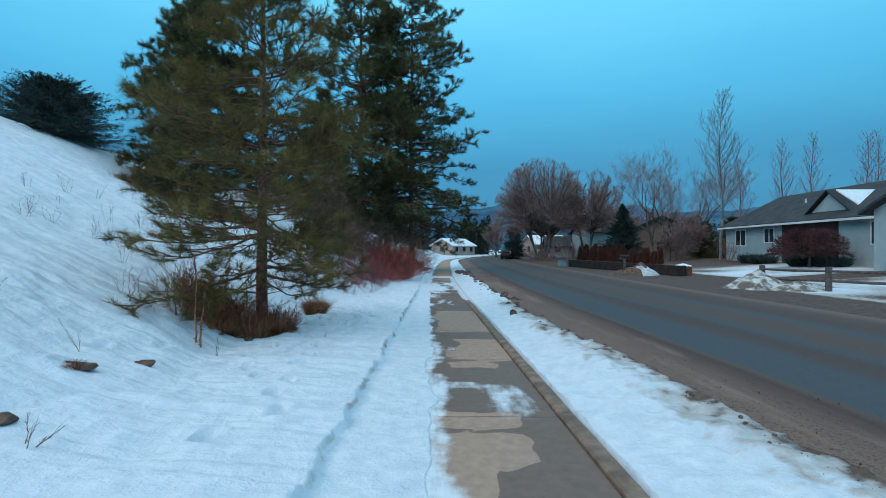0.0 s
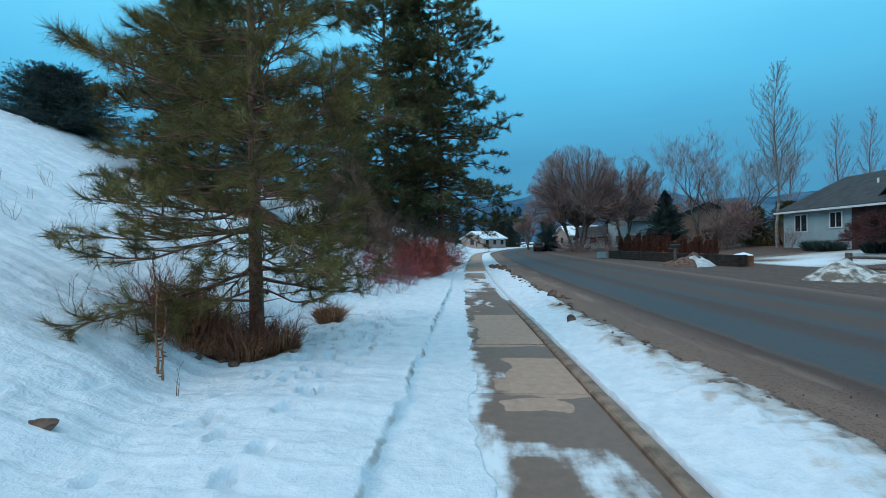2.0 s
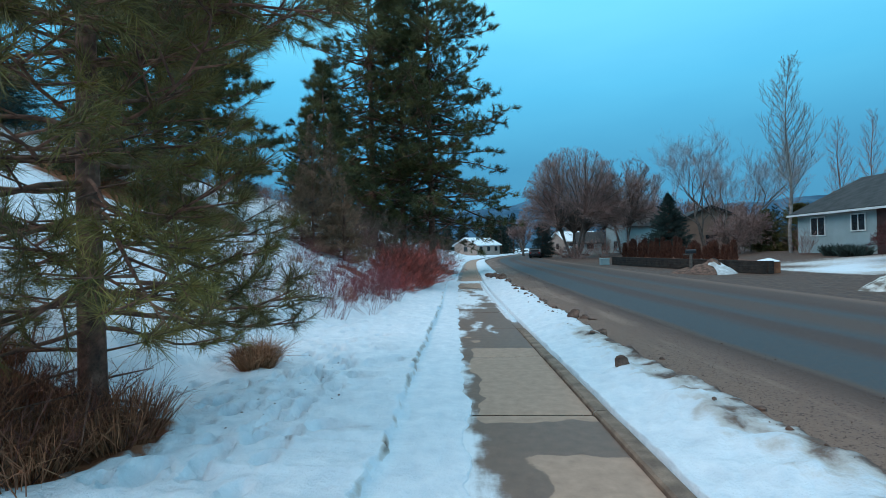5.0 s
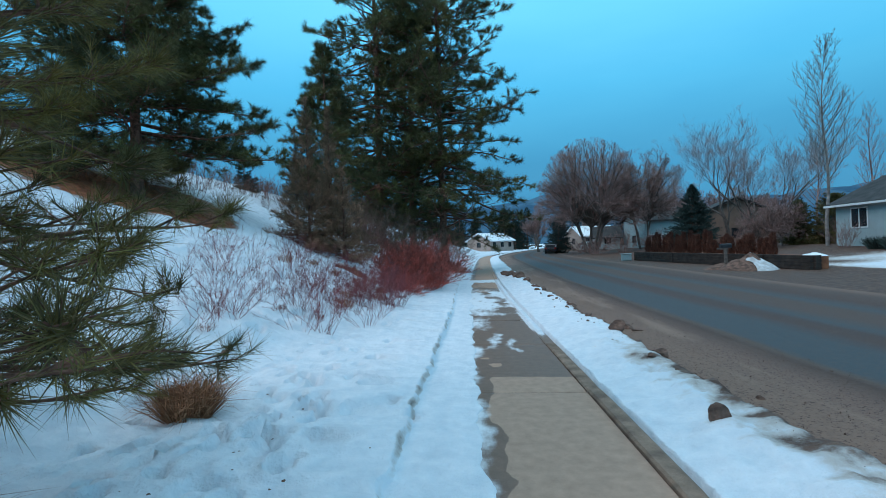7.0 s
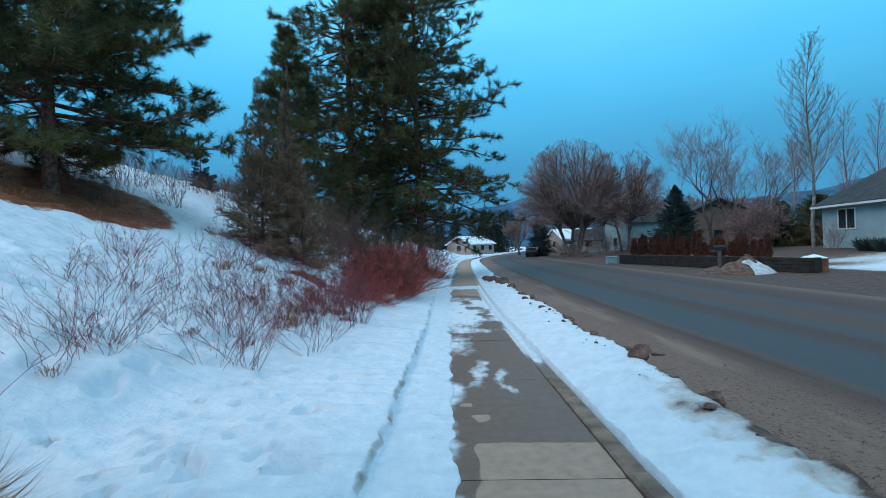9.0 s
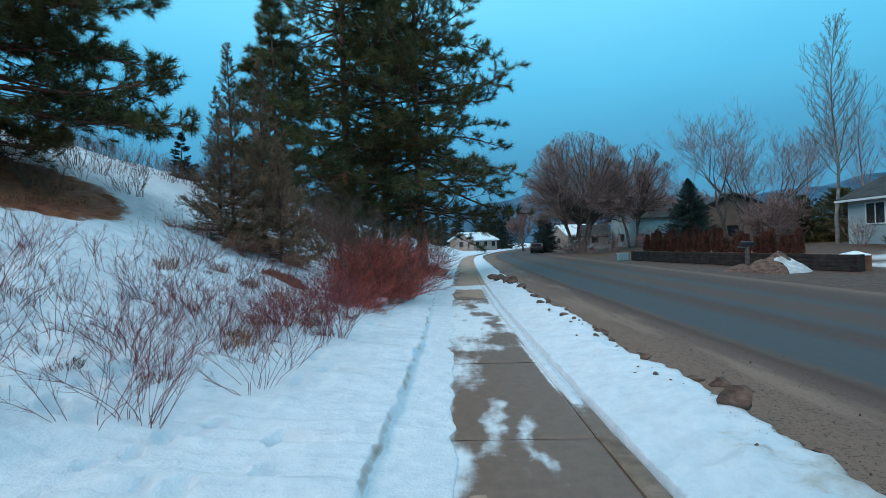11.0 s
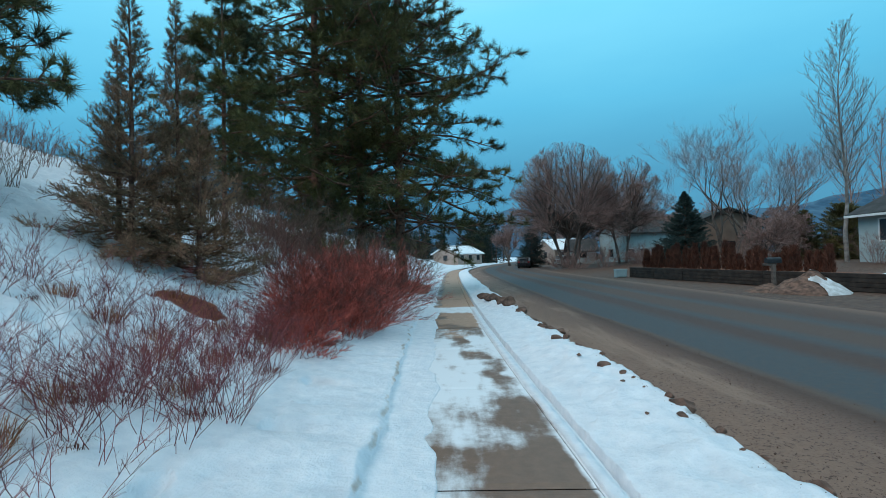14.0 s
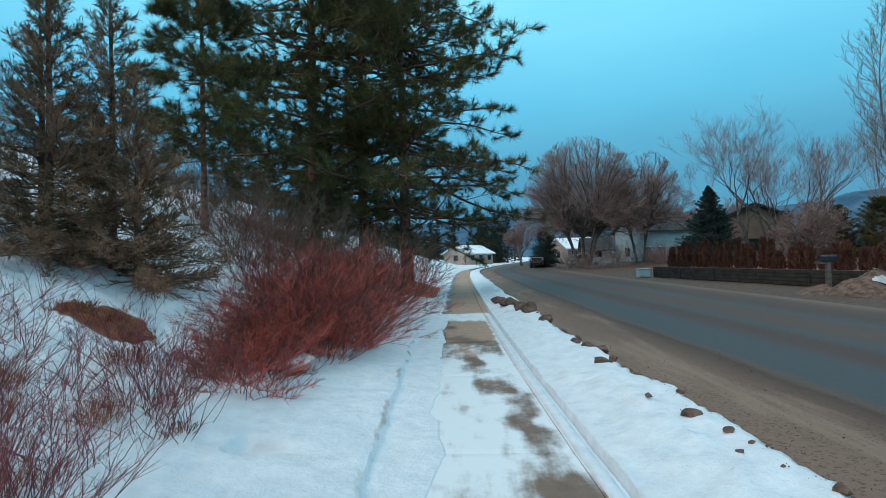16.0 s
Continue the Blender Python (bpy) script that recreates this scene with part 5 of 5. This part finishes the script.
def ranch_house():
    g = 0.62
    h = thing("ranch_house", 0, 0, 0, "single-storey pale grey-green ranch house with dark shingle roof", "house")
    x0, x1, ya, yb = 27.0, 38.0, 20.0, 48.0
    eave, ridge_z, rx = 4.0, 6.75, 32.5
    part("wall", prism([(x0, g - 0.3), (x1, g - 0.3), (x1, eave), (rx, ridge_z - 0.12), (x0, eave)], ya, yb), M_SIDING, h, "pale grey-green lap siding")
    for k in range(14):
        z = g + 0.25 + k * 0.22
        part("siding_board", box(x0 - 0.018, ya + 0.02, z, x0 - 0.003, yb - 0.02, z + 0.205), M_SIDING, h)
    s = (ridge_z - eave) / (rx - x0)
    o = 0.55
    rt = 0.16
    roof = part("roof", prism([(x0 - o, eave - s * o), (rx, ridge_z), (x1 + o, eave - s * o), (x1 + o, eave - s * o + rt), (rx, ridge_z + rt), (x0 - o, eave - s * o + rt)], ya - 0.4, yb + 0.4), M_SHINGLE, h, "dark grey asphalt shingles")
    part("gutter", box(x0 - o - 0.1, ya - 0.4, eave - s * o - 0.05, x0 - o + 0.01, yb + 0.4, eave - s * o + 0.1), M_TRIM, h, "white eave gutter")
    part("vent_pipe", frusta([(30, 41.5, 5.4, 30, 41.5, 6.0, 0.07, 0.07)], 7), M_TRIM, roof)
    window(h, x0 - 0.02, 44.8, 46.3, 2.1, 3.45)
    window(h, x0 - 0.02, 40.9, 42.1, 2.35, 3.45)
    window(h, x0 - 0.02, 30.3, 31.5, 2.1, 3.5)
    # recessed porch as a flat panel; dark colour holds brown boards and recess shade
    porch = part("porch_wall", box(x0 - 0.05, 34.2, g, x0 - 0.022, 39.9, 3.72), M_SHADED_PORCH, h, "red-brown boarded porch wall, the recess's shade put into its dark colour")
    for k in range(19):
        part("porch_board", box(x0 - 0.066, 34.22 + k * 0.3, g + 0.02, x0 - 0.053, 34.5 + k * 0.3, 3.7), M_SHADED_PORCH, porch)
    # small gable standing on the roof slope
    py0, py1 = 34.0, 38.0
    pm, pz = (py0 + py1) / 2, 6.0
    tri = [(py0, 4.35), (py1, 4.35), (pm, pz - 0.12)]
    fx = 27.75
    v = np.array([(x, y, z) for x in (fx, 31.0) for y, z in tri])
    part("roof_gable", (v, np.array([(0, 1, 2), (3, 5, 4), (0, 3, 4), (0, 4, 1), (1, 4, 5), (1, 5, 2), (0, 2, 5), (0, 5, 3)])), M_SIDING, h)
    for ye in (py0 - 0.35, py1 + 0.35):
        zz = 4.2
        quad = [(pm, pz), (ye, zz), (ye, zz + 0.12), (pm, pz + 0.12)]
        v = np.array([(x, y, z) for x in (fx - 0.3, 31.4) for y, z in quad])
        f = np.array([(0, 1, 2, 3), (4, 7, 6, 5), (0, 4, 5, 1), (1, 5, 6, 2), (2, 6, 7, 3), (3, 7, 4, 0)])
        part("gable_roof", (v, f), M_SHINGLE, h)
    sl = (pz - 4.2) / (pm - (py0 - 0.35))
    v = np.array([(x, pm - q, pz + 0.125 + up - q * sl) for up in (0, 0.09) for q in (0.15, 1.9) for x in (fx + 0.3 + 0.2 * q, 31.2)])
    part("roof_snow", (v, np.array([(0, 1, 3, 2), (4, 6, 7, 5), (0, 4, 5, 1), (2, 3, 7, 6), (0, 2, 6, 4), (1, 5, 7, 3)])), M_SNOW, roof, "patch of old snow on the roof")
    # garage wing
    gx = 24.5
    part("garage_wall", box(gx, 20.2, g - 0.3, x0 + 1, 28.5, eave), M_SIDING, h)
    gm, gz = 24.35, 6.1
    v = np.array([(x, y, z) for x in (gx, 31.5) for y, z in [(20.2, eave), (28.5, eave), (gm, gz - 0.12)]])
    part("garage_gable", (v, np.array([(0, 1, 2), (3, 5, 4), (0, 3, 4), (0, 4, 1), (1, 4, 5), (1, 5, 2), (0, 2, 5), (0, 5, 3)])), M_SIDING, h)
    for ye in (19.7, 29.0):
        zz = eave - 0.25
        quad = [(gm, gz), (ye, zz), (ye, zz + 0.16), (gm, gz + 0.16)]
        v = np.array([(x, y, z) for x in (gx - 0.5, 32) for y, z in quad])
        part("garage_roof", (v, np.array([(0, 1, 2, 3), (4, 7, 6, 5), (0, 4, 5, 1), (1, 5, 6, 2), (2, 6, 7, 3), (3, 7, 4, 0)])), M_SHINGLE, h)
    part("garage_door", box(gx - 0.04, 21.8, g - 0.1, gx - 0.004, 26.8, g + 2.2), M_TRIM, h, "white panelled garage door")


ranch_house()


def cottage(name, x, y, w, d, g, wall, ridge, mat, roof_mat, label, deg=0, windows=2):
    """A small gabled house; its gable ends face along its own x."""
    h = thing(name, x, y, g, label, "house")
    h.rotation_euler = (0, 0, radians(deg))
    part("wall", box(-w / 2, -d / 2, -0.4, w / 2, d / 2, wall), mat, h)
    v = np.array([(q, p, z) for q in (-w / 2, w / 2) for p, z in [(-d / 2, wall), (d / 2, wall), (0, ridge - 0.1)]])
    part("gable", (v, np.array([(0, 1, 2), (3, 5, 4), (0, 3, 4), (0, 4, 1), (1, 4, 5), (1, 5, 2), (0, 2, 5), (0, 5, 3)])), mat, h)
    s = (ridge - wall) / (d / 2)
    for sg in (-1, 1):
        quad = [(0, ridge), (sg * (d / 2 + 0.5), wall - 0.5 * s), (sg * (d / 2 + 0.5), wall - 0.5 * s + 0.2), (0, ridge + 0.2)]
        v = np.array([(q, p, z) for q in (-w / 2 - 0.5, w / 2 + 0.5) for p, z in quad])
        part("roof", (v, np.array([(0, 1, 2, 3), (4, 7, 6, 5), (0, 4, 5, 1), (1, 5, 6, 2), (2, 6, 7, 3), (3, 7, 4, 0)])), roof_mat, h)
    for i in range(windows):
        cx = -w / 2 + w * (i + 0.5) / windows
        part("window", box(cx - 0.55, -d / 2 - 0.04, 1.0, cx + 0.55, -d / 2 - 0.004, 2.2), M_GLASS, h)
        part("window_trim", box(cx - 0.65, -d / 2 - 0.07, 2.204, cx + 0.65, -d / 2 - 0.004, 2.32), M_TRIM, h)
    for sg in (-1, 1):
        part("side_window", box(sg * (w / 2 + 0.02) - 0.018, -0.6, 1.0, sg * (w / 2 + 0.02) + 0.018, 0.6, 2.2), M_GLASS, h)
    return h


cottage("far_house", 0.4, 129, 9.0, 7.4, 0.1, 2.6, 4.3, M_CREAM, M_SNOW, "cream bungalow with a snow-covered roof at the bend", 50, 3)
cottage("tan_house", 29.4, 70.5, 9, 6.2, 0.5, 4.2, 5.6, M_TAN, M_SHINGLE, "tan two-storey house with snowy eaves behind bare trees", 78, 3)
# white walls take the darker cream colour in place of their shade
cottage("white_house", 21.5, 112, 8, 8, 0.2, 2.7, 4.6, M_CREAM, M_SNOW, "white house with snowy roof behind the willow, shade put into its cream walls", 15, 3)
cottage("pale_house", 28.6, 92, 9, 7, 0.2, 4.7, 6.6, M_SIDING, M_SHINGLE, "pale blue-grey two-storey house behind the bare trees", 12, 4)
# white shed likewise toned down to the grey siding colour for shade
cottage("white_shed", 20.5, 95, 4, 4, 0.2, 2.3, 3.9, M_SIDING, M_SHINGLE, "small white shed behind the willow, shade put into its greyer walls", -5, 1)


# ---- trees beyond the road ----
dome_tree("willow_tree", 14.4, 78, 8.2, 16.8, 71, "large leafless willow with a rounded brown crown", 6, 150, 36, 9, 0.26, 0.0075, low=-0.12)
dome_tree("willow_tree", 22.8, 82, 6.4, 15.5, 72, "leafless brown tree beside the willow", 4, 90, 30, 8, 0.2, 0.0075, low=-0.1)
dome_tree("far_bare_tree", 31.0, 98, 7.5, 15.0, 75, "distant leafless brown tree with a rounded crown", 3, 60, 22, 6, 0.2, 0.012, low=0.0)
for i, (xx, yy, hh) in enumerate([(27.3, 64.0, 12.6), (29.6, 63.4, 13.4)]):
    bare_tree("spreading_tree", xx, yy, hh, 0.85, 73 + 3 * i, "leafless tree with long dark forking limbs", trunks=2, levels=7, kids=3, lean=0.55, twig=0.006, r_trunk=0.24, gain=0.70, first=0.36, upright=0.45)


def poplar(name, x, y, height, width, seed, label, mat, r, count):
    """A leafless poplar: one straight leader with steep thin branches all the way up."""
    rnd = random.Random(seed)
    tree = thing(name, x, y, ground_z(x, y) - 0.1, label, "tree")
    trunk, twigs = [], []
    pts = [Vector((0.012 * height * math.sin(k * 1.1 + seed), 0, height * k / 8)) * 1.0 for k in range(9)]
    pts[0].x = 0
    for k in range(8):
        trunk.append((*pts[k], *pts[k + 1], r * (1 - k / 8.3), r * (1 - (k + 1) / 8.3)))
    for i in range(count):
        t = 0.30 + 0.70 * (i + rnd.random()) / count
        q = t * 8
        k = min(7, int(q))
        p = pts[k].lerp(pts[k + 1], q - k)
        a = i * 2.4 + rnd.random()
        L = width * math.sin(min(1, (1.08 - t) * 1.25) * 1.571) ** 0.8 * rnd.uniform(0.6, 1.15) + 0.3
        d = Vector((math.cos(a), math.sin(a), 0.75 + 0.5 * t)).normalized()
        rr = r * (1 - t) * 0.26 + 0.010
        for s in range(4):
            d = (d + Vector((rnd.gauss(0, 0.08), rnd.gauss(0, 0.08), 0.16))).normalized()
            e = p + d * L / 4
            twigs.append((*p, *e, rr * (1 - s * 0.2), rr * (0.8 - s * 0.2) + 0.004))
            for c in range(4):
                f = (d + Vector((rnd.gauss(0, 0.5), rnd.gauss(0, 0.5), 0.2))).normalized()
                m = e + f * L * rnd.uniform(0.15, 0.35)
                twigs.append((*e, *m, rr * 0.4, 0.006))
                for w in range(3):
                    g = (f + Vector((rnd.gauss(0, 0.4), rnd.gauss(0, 0.4), 0.2))).normalized()
                    b = e.lerp(m, rnd.uniform(0.3, 1))
                    twigs.append((*b, *(b + g * L * rnd.uniform(0.08, 0.16)), 0.007, 0.004))
            p = e
    part("trunk", frusta(trunk, 8), mat, tree, smooth=True)
    tagged(part("twig_crown", frusta(twigs, 3), mat, tree), kind="stuff")


poplar("poplar_tree", 27.2, 49.3, 16.4, 3.4, 74, "tall slender leafless poplar with pale bark", M_POPLAR, 0.15, 58)
for i, (xx, yy, hh) in enumerate([(62, 92, 21), (69, 94, 23), (76, 90, 22), (83, 96, 24), (57, 97, 18), (90, 92, 22)]):
    poplar("far_poplar", xx, yy, hh, 4.0, 80 + i, "distant leafless poplar in a row", M_TWIG, 0.2, 46)
for i, (xx, yy, hh) in enumerate([(30, 108, 12), (38, 112, 13), (46, 104, 12), (24, 116, 13), (54, 110, 11), (9.5, 102, 9)]):
    bare_tree("far_bare_tree", xx, yy, hh, 0.9, 90 + i, "distant leafless brown tree", trunks=2, levels=5, kids=4, lean=0.3, twig=0.03, r_trunk=0.2, gain=0.64, first=0.34, upright=0.5)
spruce("blue_spruce", 21.1, 60, 6.9, 2.8, 45, "dense dark blue-green spruce behind the hedge", M_SPRUCE, 2.2, z=0.3)
spruce("roadside_spruce", 11.3, 88, 5.6, 2.2, 46, "dark spruce beside the bend in the road", M_SPRUCE, 1.6, z=0.0, power=0.5)
dome_tree("garden_bush", 24.0, 52.5, 2.4, 4.6, 47, "tall brown leafless bush beside the house", 3, 60, 18, 5, 0.06, 0.009, low=-0.1)
dome_tree("garden_bush", 27.4, 56.0, 2.3, 5.2, 48, "tall brown leafless bush behind the hedge", 3, 70, 20, 6, 0.06, 0.010, low=-0.2)
spruce("garden_evergreen", 32.0, 55.6, 4.6, 2.1, 49, "broad olive-brown evergreen bush behind the hedge", M_NEEDLE_DARK, 1.6, power=0.45, ragged=0.4, lush=6, fine=1.3)
spruce("garden_evergreen", 29.4, 56.6, 4.2, 1.5, 50, "narrow olive-brown evergreen bush behind the hedge", M_NEEDLE_DARK, 1.2, power=0.45, ragged=0.4, lush=6, fine=1.3)
_t = random.Random(4)
for i in range(26):
    xx, yy = _t.uniform(-30, 9) + (i % 3) * 2, _t.uniform(138, 190)
    spruce("far_pine", xx, yy, _t.uniform(8, 14), _t.uniform(2.0, 3.0), 700 + i, "distant dark pine beyond the bend", M_FAR_PINE, 0.5, z=0.0, power=0.6, lush=4, fine=2.0)
for i in range(16):
    xx, yy = _t.uniform(-9, 12), _t.uniform(146, 164)
    spruce("far_pine", xx, yy, _t.uniform(8, 12), _t.uniform(2.2, 3.0), 800 + i, "distant dark pine beyond the bend", M_FAR_PINE, 0.5, z=0.0, power=0.6, lush=4, fine=2.0)
for i in range(34):
    xx, yy = _t.uniform(16, 120), _t.uniform(125, 200)
    spruce("far_pine", xx, yy, _t.uniform(7, 13), _t.uniform(2.2, 3.4), 760 + i, "distant dark pine beyond the houses", M_FAR_PINE, 0.4, z=0.0, power=0.6, lush=4, fine=2.0)
for i in range(10):
    xx, yy = _t.uniform(-22, -9), _t.uniform(50, 110)
    spruce("roadside_pine", xx, yy, _t.uniform(7, 12), _t.uniform(1.8, 2.6), 740 + i, "dark pine on the bank further along", M_FAR_PINE, 0.6, power=0.6, lush=4, fine=2.0)

# shrubs by the house
dome_tree("umbrella_tree", 24.2, 33.2, 2.5, 2.9, 601, "trimmed leafless ornamental tree with dark plum twigs", 1, 90, 20, 5, 0.12, 0.008, low=0.0, mat=M_PLUM)
shrub("house_shrub", 25.6, 45.0, 1.8, 1.0, 40, 602, "leafless red-brown shrub under a window", M_TWIG, r=0.010)
for i, (xx, yy) in enumerate([(25.4, 41.3), (25.2, 39.6), (24.8, 34.5), (25.3, 32.6)]):
    grass_clump("evergreen_shrub", xx, yy, 0.9, 0.8, 700, 610 + i, "low dark evergreen shrub by the house wall", M_SPRUCE, "shrubs by the house", width=0.05, flop=0.3)
for i in range(9):
    shrub("brown_brush", _t.uniform(21, 33), _t.uniform(52, 64), _t.uniform(1.8, 3.4), 1.4, 30, 620 + i, "thicket of brown leafless brush", M_TWIG, r=0.014, group="brush behind the hedge")


_b = random.Random(14)
for i in range(12):
    shrub("brown_brush", _b.uniform(12.5, 27), _b.uniform(68, 88), _b.uniform(1.4, 3.0), 2.2, 46, 640 + i, "low brown leafless brush among the bare trees", M_TWIG, r=0.016, group="brush under the willows", lean=1.0)

# ---- vehicles ----
def car(name, x, y, deg, mat, label, tall=1.45):
    c = thing(name, x, y, 0.0, label, "car")
    c.rotation_euler = (0, 0, radians(deg))
    side = [(-2.2, 0.35), (2.2, 0.35), (2.25, 0.7), (2.1, 0.95), (1.1, 1.0), (0.5, tall), (-1.4, tall), (-2.1, 1.0), (-2.25, 0.7)]
    part("body", prism(side, -0.88, 0.88), mat, c)
    part("rear_window", box(-1.98, -0.66, 1.02, -1.9, 0.66, tall - 0.1), M_GLASS, c)
    for sy in (-0.885, 0.86):
        part("side_window", prism([(-1.5, 1.02), (0.75, 1.02), (0.35, tall - 0.08), (-1.2, tall - 0.08)], sy, sy + 0.025), M_GLASS, c)
    for sx in (-1.35, 1.35):
        for sy in (-0.9, 0.7):
            w = part("wheel", frusta([(sx, sy, 0.33, sx, sy + 0.2, 0.33, 0.33, 0.33)], 14), M_RUBBER, c)
            part("rim", frusta([(sx, sy - 0.006, 0.33, sx, sy + 0.206, 0.33, 0.2, 0.2), (sx, sy - 0.006, 0.33, sx, sy - 0.01, 0.33, 0.2, 0.001)], 10), M_METAL, w)
    for sy in (-0.8, 0.55):
        part("tail_light", box(-2.28, sy, 0.75, -2.2, sy + 0.25, 0.95), M_RED, c)
    return c


car("parked_car", 9.6, 84.5, 80, M_CAR, "dark parked car seen from behind at the bend")
car("parked_pickup", 17.4, 90, 10, M_CAR_PALE, "pale parked pickup under the trees", 1.7)
car("parked_car", -6.0, 108, 15, M_CAR_PALE, "pale parked car beside the far bungalow")


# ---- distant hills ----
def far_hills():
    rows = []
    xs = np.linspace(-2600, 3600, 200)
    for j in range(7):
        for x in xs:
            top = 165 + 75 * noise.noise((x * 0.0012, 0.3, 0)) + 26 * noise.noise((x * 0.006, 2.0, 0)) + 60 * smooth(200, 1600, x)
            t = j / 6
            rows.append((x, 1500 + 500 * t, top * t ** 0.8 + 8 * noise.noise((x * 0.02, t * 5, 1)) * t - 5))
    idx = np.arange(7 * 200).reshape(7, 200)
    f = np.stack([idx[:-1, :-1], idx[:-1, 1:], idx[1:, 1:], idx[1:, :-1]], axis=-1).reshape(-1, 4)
    tagged(new("backdrop", mesh_of("backdrop", rows, f, M_HAZED_HILL, True)), "wooded hills on the horizon, blue distance haze put into their colour", "hills", kind="structure")


far_hills()


# ---- the walk: slabs and kerb, last ----
WET_Y = np.array([-8, 3.2, 7.3, 7.7, 9.1, 9.4, 9.9, 10.2, 13.3, 13.6, 18.6, 24, 31, 60.0])
WET_V = np.array([0.70, 0.74, 0.70, 0.52, 0.55, 0.75, 0.70, 0.10, 0.10, 0.90, 0.85, 0.55, 0.30, 0.25])
FILM_Y = np.array([-8, 18.2, 19.1, 20.5, 24.2, 24.8, 28.6, 29.2, 30.2, 30.7, 90.0])
FILM_V = np.array([0.0, 0.05, 0.55, 0.72, 0.72, 0.40, 0.38, 0.72, 0.70, 0.0, 0.0])
DRY_SPOTS = [(1.0, 4.2, 0.42, 0.36), (1.24, 3.5, 0.2, 0.6), (1.0, 5.0, 0.42, 0.28), (0.82, 7.2, 0.36, 0.26), (0.45, 8.4, 0.42, 0.75), (1.2, 14.45, 0.12, 0.08), (1.15, 14.1, 0.16, 0.14), (0.7, 2.2, 0.4, 0.5)]
ICE_SPOTS = [(0.55, 5.6, 0.24, 0.55), (1.05, 6.1, 0.5, 0.14), (0.95, 15.6, 0.11, 0.9), (0.70, 15.3, 0.08, 0.7), (1.05, 8.2, 0.1, 0.2), (1.2, 17.6, 0.3, 0.9)]
BARE_SPOTS = [(0.36, 21.4, 0.16, 0.9), (0.5, 22.6, 0.2, 0.35), (0.75, 23.9, 0.16, 0.6), (0.7, 26.4, 0.45, 0.7), (0.75, 28.0, 0.45, 0.5), (0.4, 19.8, 0.25, 0.6)]


def in_spots(spots, u, y, soft=0.25):
    v = 0.0
    for cu, cy, ru, ry in spots:
        v = max(v, smooth(1 + soft, 1 - soft, (((u - cu) / ru) ** 4 + ((y - cy) / ry) ** 4) ** 0.25))
    return v


def walk_state(u, y):
    """Wetness and film of snow on the walk, u metres left of the kerb line."""
    wu, wy = u + 0.16 * n2(u, y, 2.0, 31) + 0.06 * n2(u, y, 5.0, 32), y + 0.30 * n2(u, y, 1.5, 33) + 0.10 * n2(u, y, 4.5, 34)
    wet = float(np.interp(wy, WET_Y, WET_V)) + 0.22 * n2(u, y * 0.7, 1.3, 35)
    wet += 0.7 * smooth(1.12, 1.34, wu + 0.16 * n2(2, y, 1.7, 36)) * smooth(5.0, 7.0, y)
    wet -= 0.75 * in_spots(DRY_SPOTS, wu, wy)
    film = float(np.interp(wy, FILM_Y, FILM_V))
    if u < 0.17:
        film = max(film, 0.75 * smooth(15.4, 17.0, wy) * smooth(30.6, 30.0, wy))
    film = max(film, 0.62 * smooth(1.12, 1.42, u + 0.22 * n2(3, y, 1.1, 37) + 0.10 * n2(4, y, 4.0, 38)))
    film = max(film, 0.50 * in_spots(ICE_SPOTS, wu, wy, 0.5)) - 0.42 * in_spots(BARE_SPOTS, wu, wy, 0.6)
    return wet, film


def build_walk():
    base = thing("sidewalk", 0, 0, 0, "concrete sidewalk, partly wet, with a raised edge", "sidewalk", kind="structure")
    step, first = 2.58, -0.11

    def piece(name, y0, y1, k, across, mat):
        v, f, wet, film = [], [], [], []
        c = len(across)
        for j in range(k + 1):
            y = y0 + (y1 - y0) * j / k
            ch = 0.010 if j in (0, k) else 0.0
            for dx, z in across:
                v.append((kerb_x(y) + dx, y, z - (ch if z > -0.1 else 0)))
                a, b = walk_state(-dx, y)
                wet.append(a)
                film.append(b)
        for j in range(k):
            for q in range(c - 1):
                a = j * c + q
                f.append((a, a + 1, a + c + 1, a + c))
        ob = part(name, (np.array(v), np.array(f)), mat, base)
        for key, vals in (("wet", wet), ("film", film)):
            ob.data.attributes.new(key, "FLOAT", "POINT").data.foreach_set("value", np.asarray(vals, dtype=np.float32))

    for i in range(-3, 32):
        y0, y1 = first + i * step, first + (i + 1) * step
        near = 0 <= i < 12
        tilt = 0.0015 * ((i * 5) % 3)
        cols = [-1.72 + 1.555 * q / (22 if near else 4) for q in range(23 if near else 5)]
        across = [(-2.265, -0.12), (-2.265, tilt)] + [(dx, tilt + 0.001) for dx in cols] + [(-0.165, -0.12)]
        gap = 0.006 if i < 7 else 0.0025
        piece("slab", y0 + gap, y1 - gap, 34 if near else 6, across, M_WALK)
        low = 1 - 0.75 * smooth(12.0, 16.0, (y0 + y1) / 2)
        prof = ((-0.158, -0.12), (-0.155, 0.028 * low), (-0.135, 0.046 * low), (-0.03, 0.05 * low), (0.0, 0.03 * low), (0.012, -0.12))
        piece("kerb", y0 + 0.005, y1 - 0.005, 6, prof, M_KERB if i < 6 else M_WALK)


build_walk()
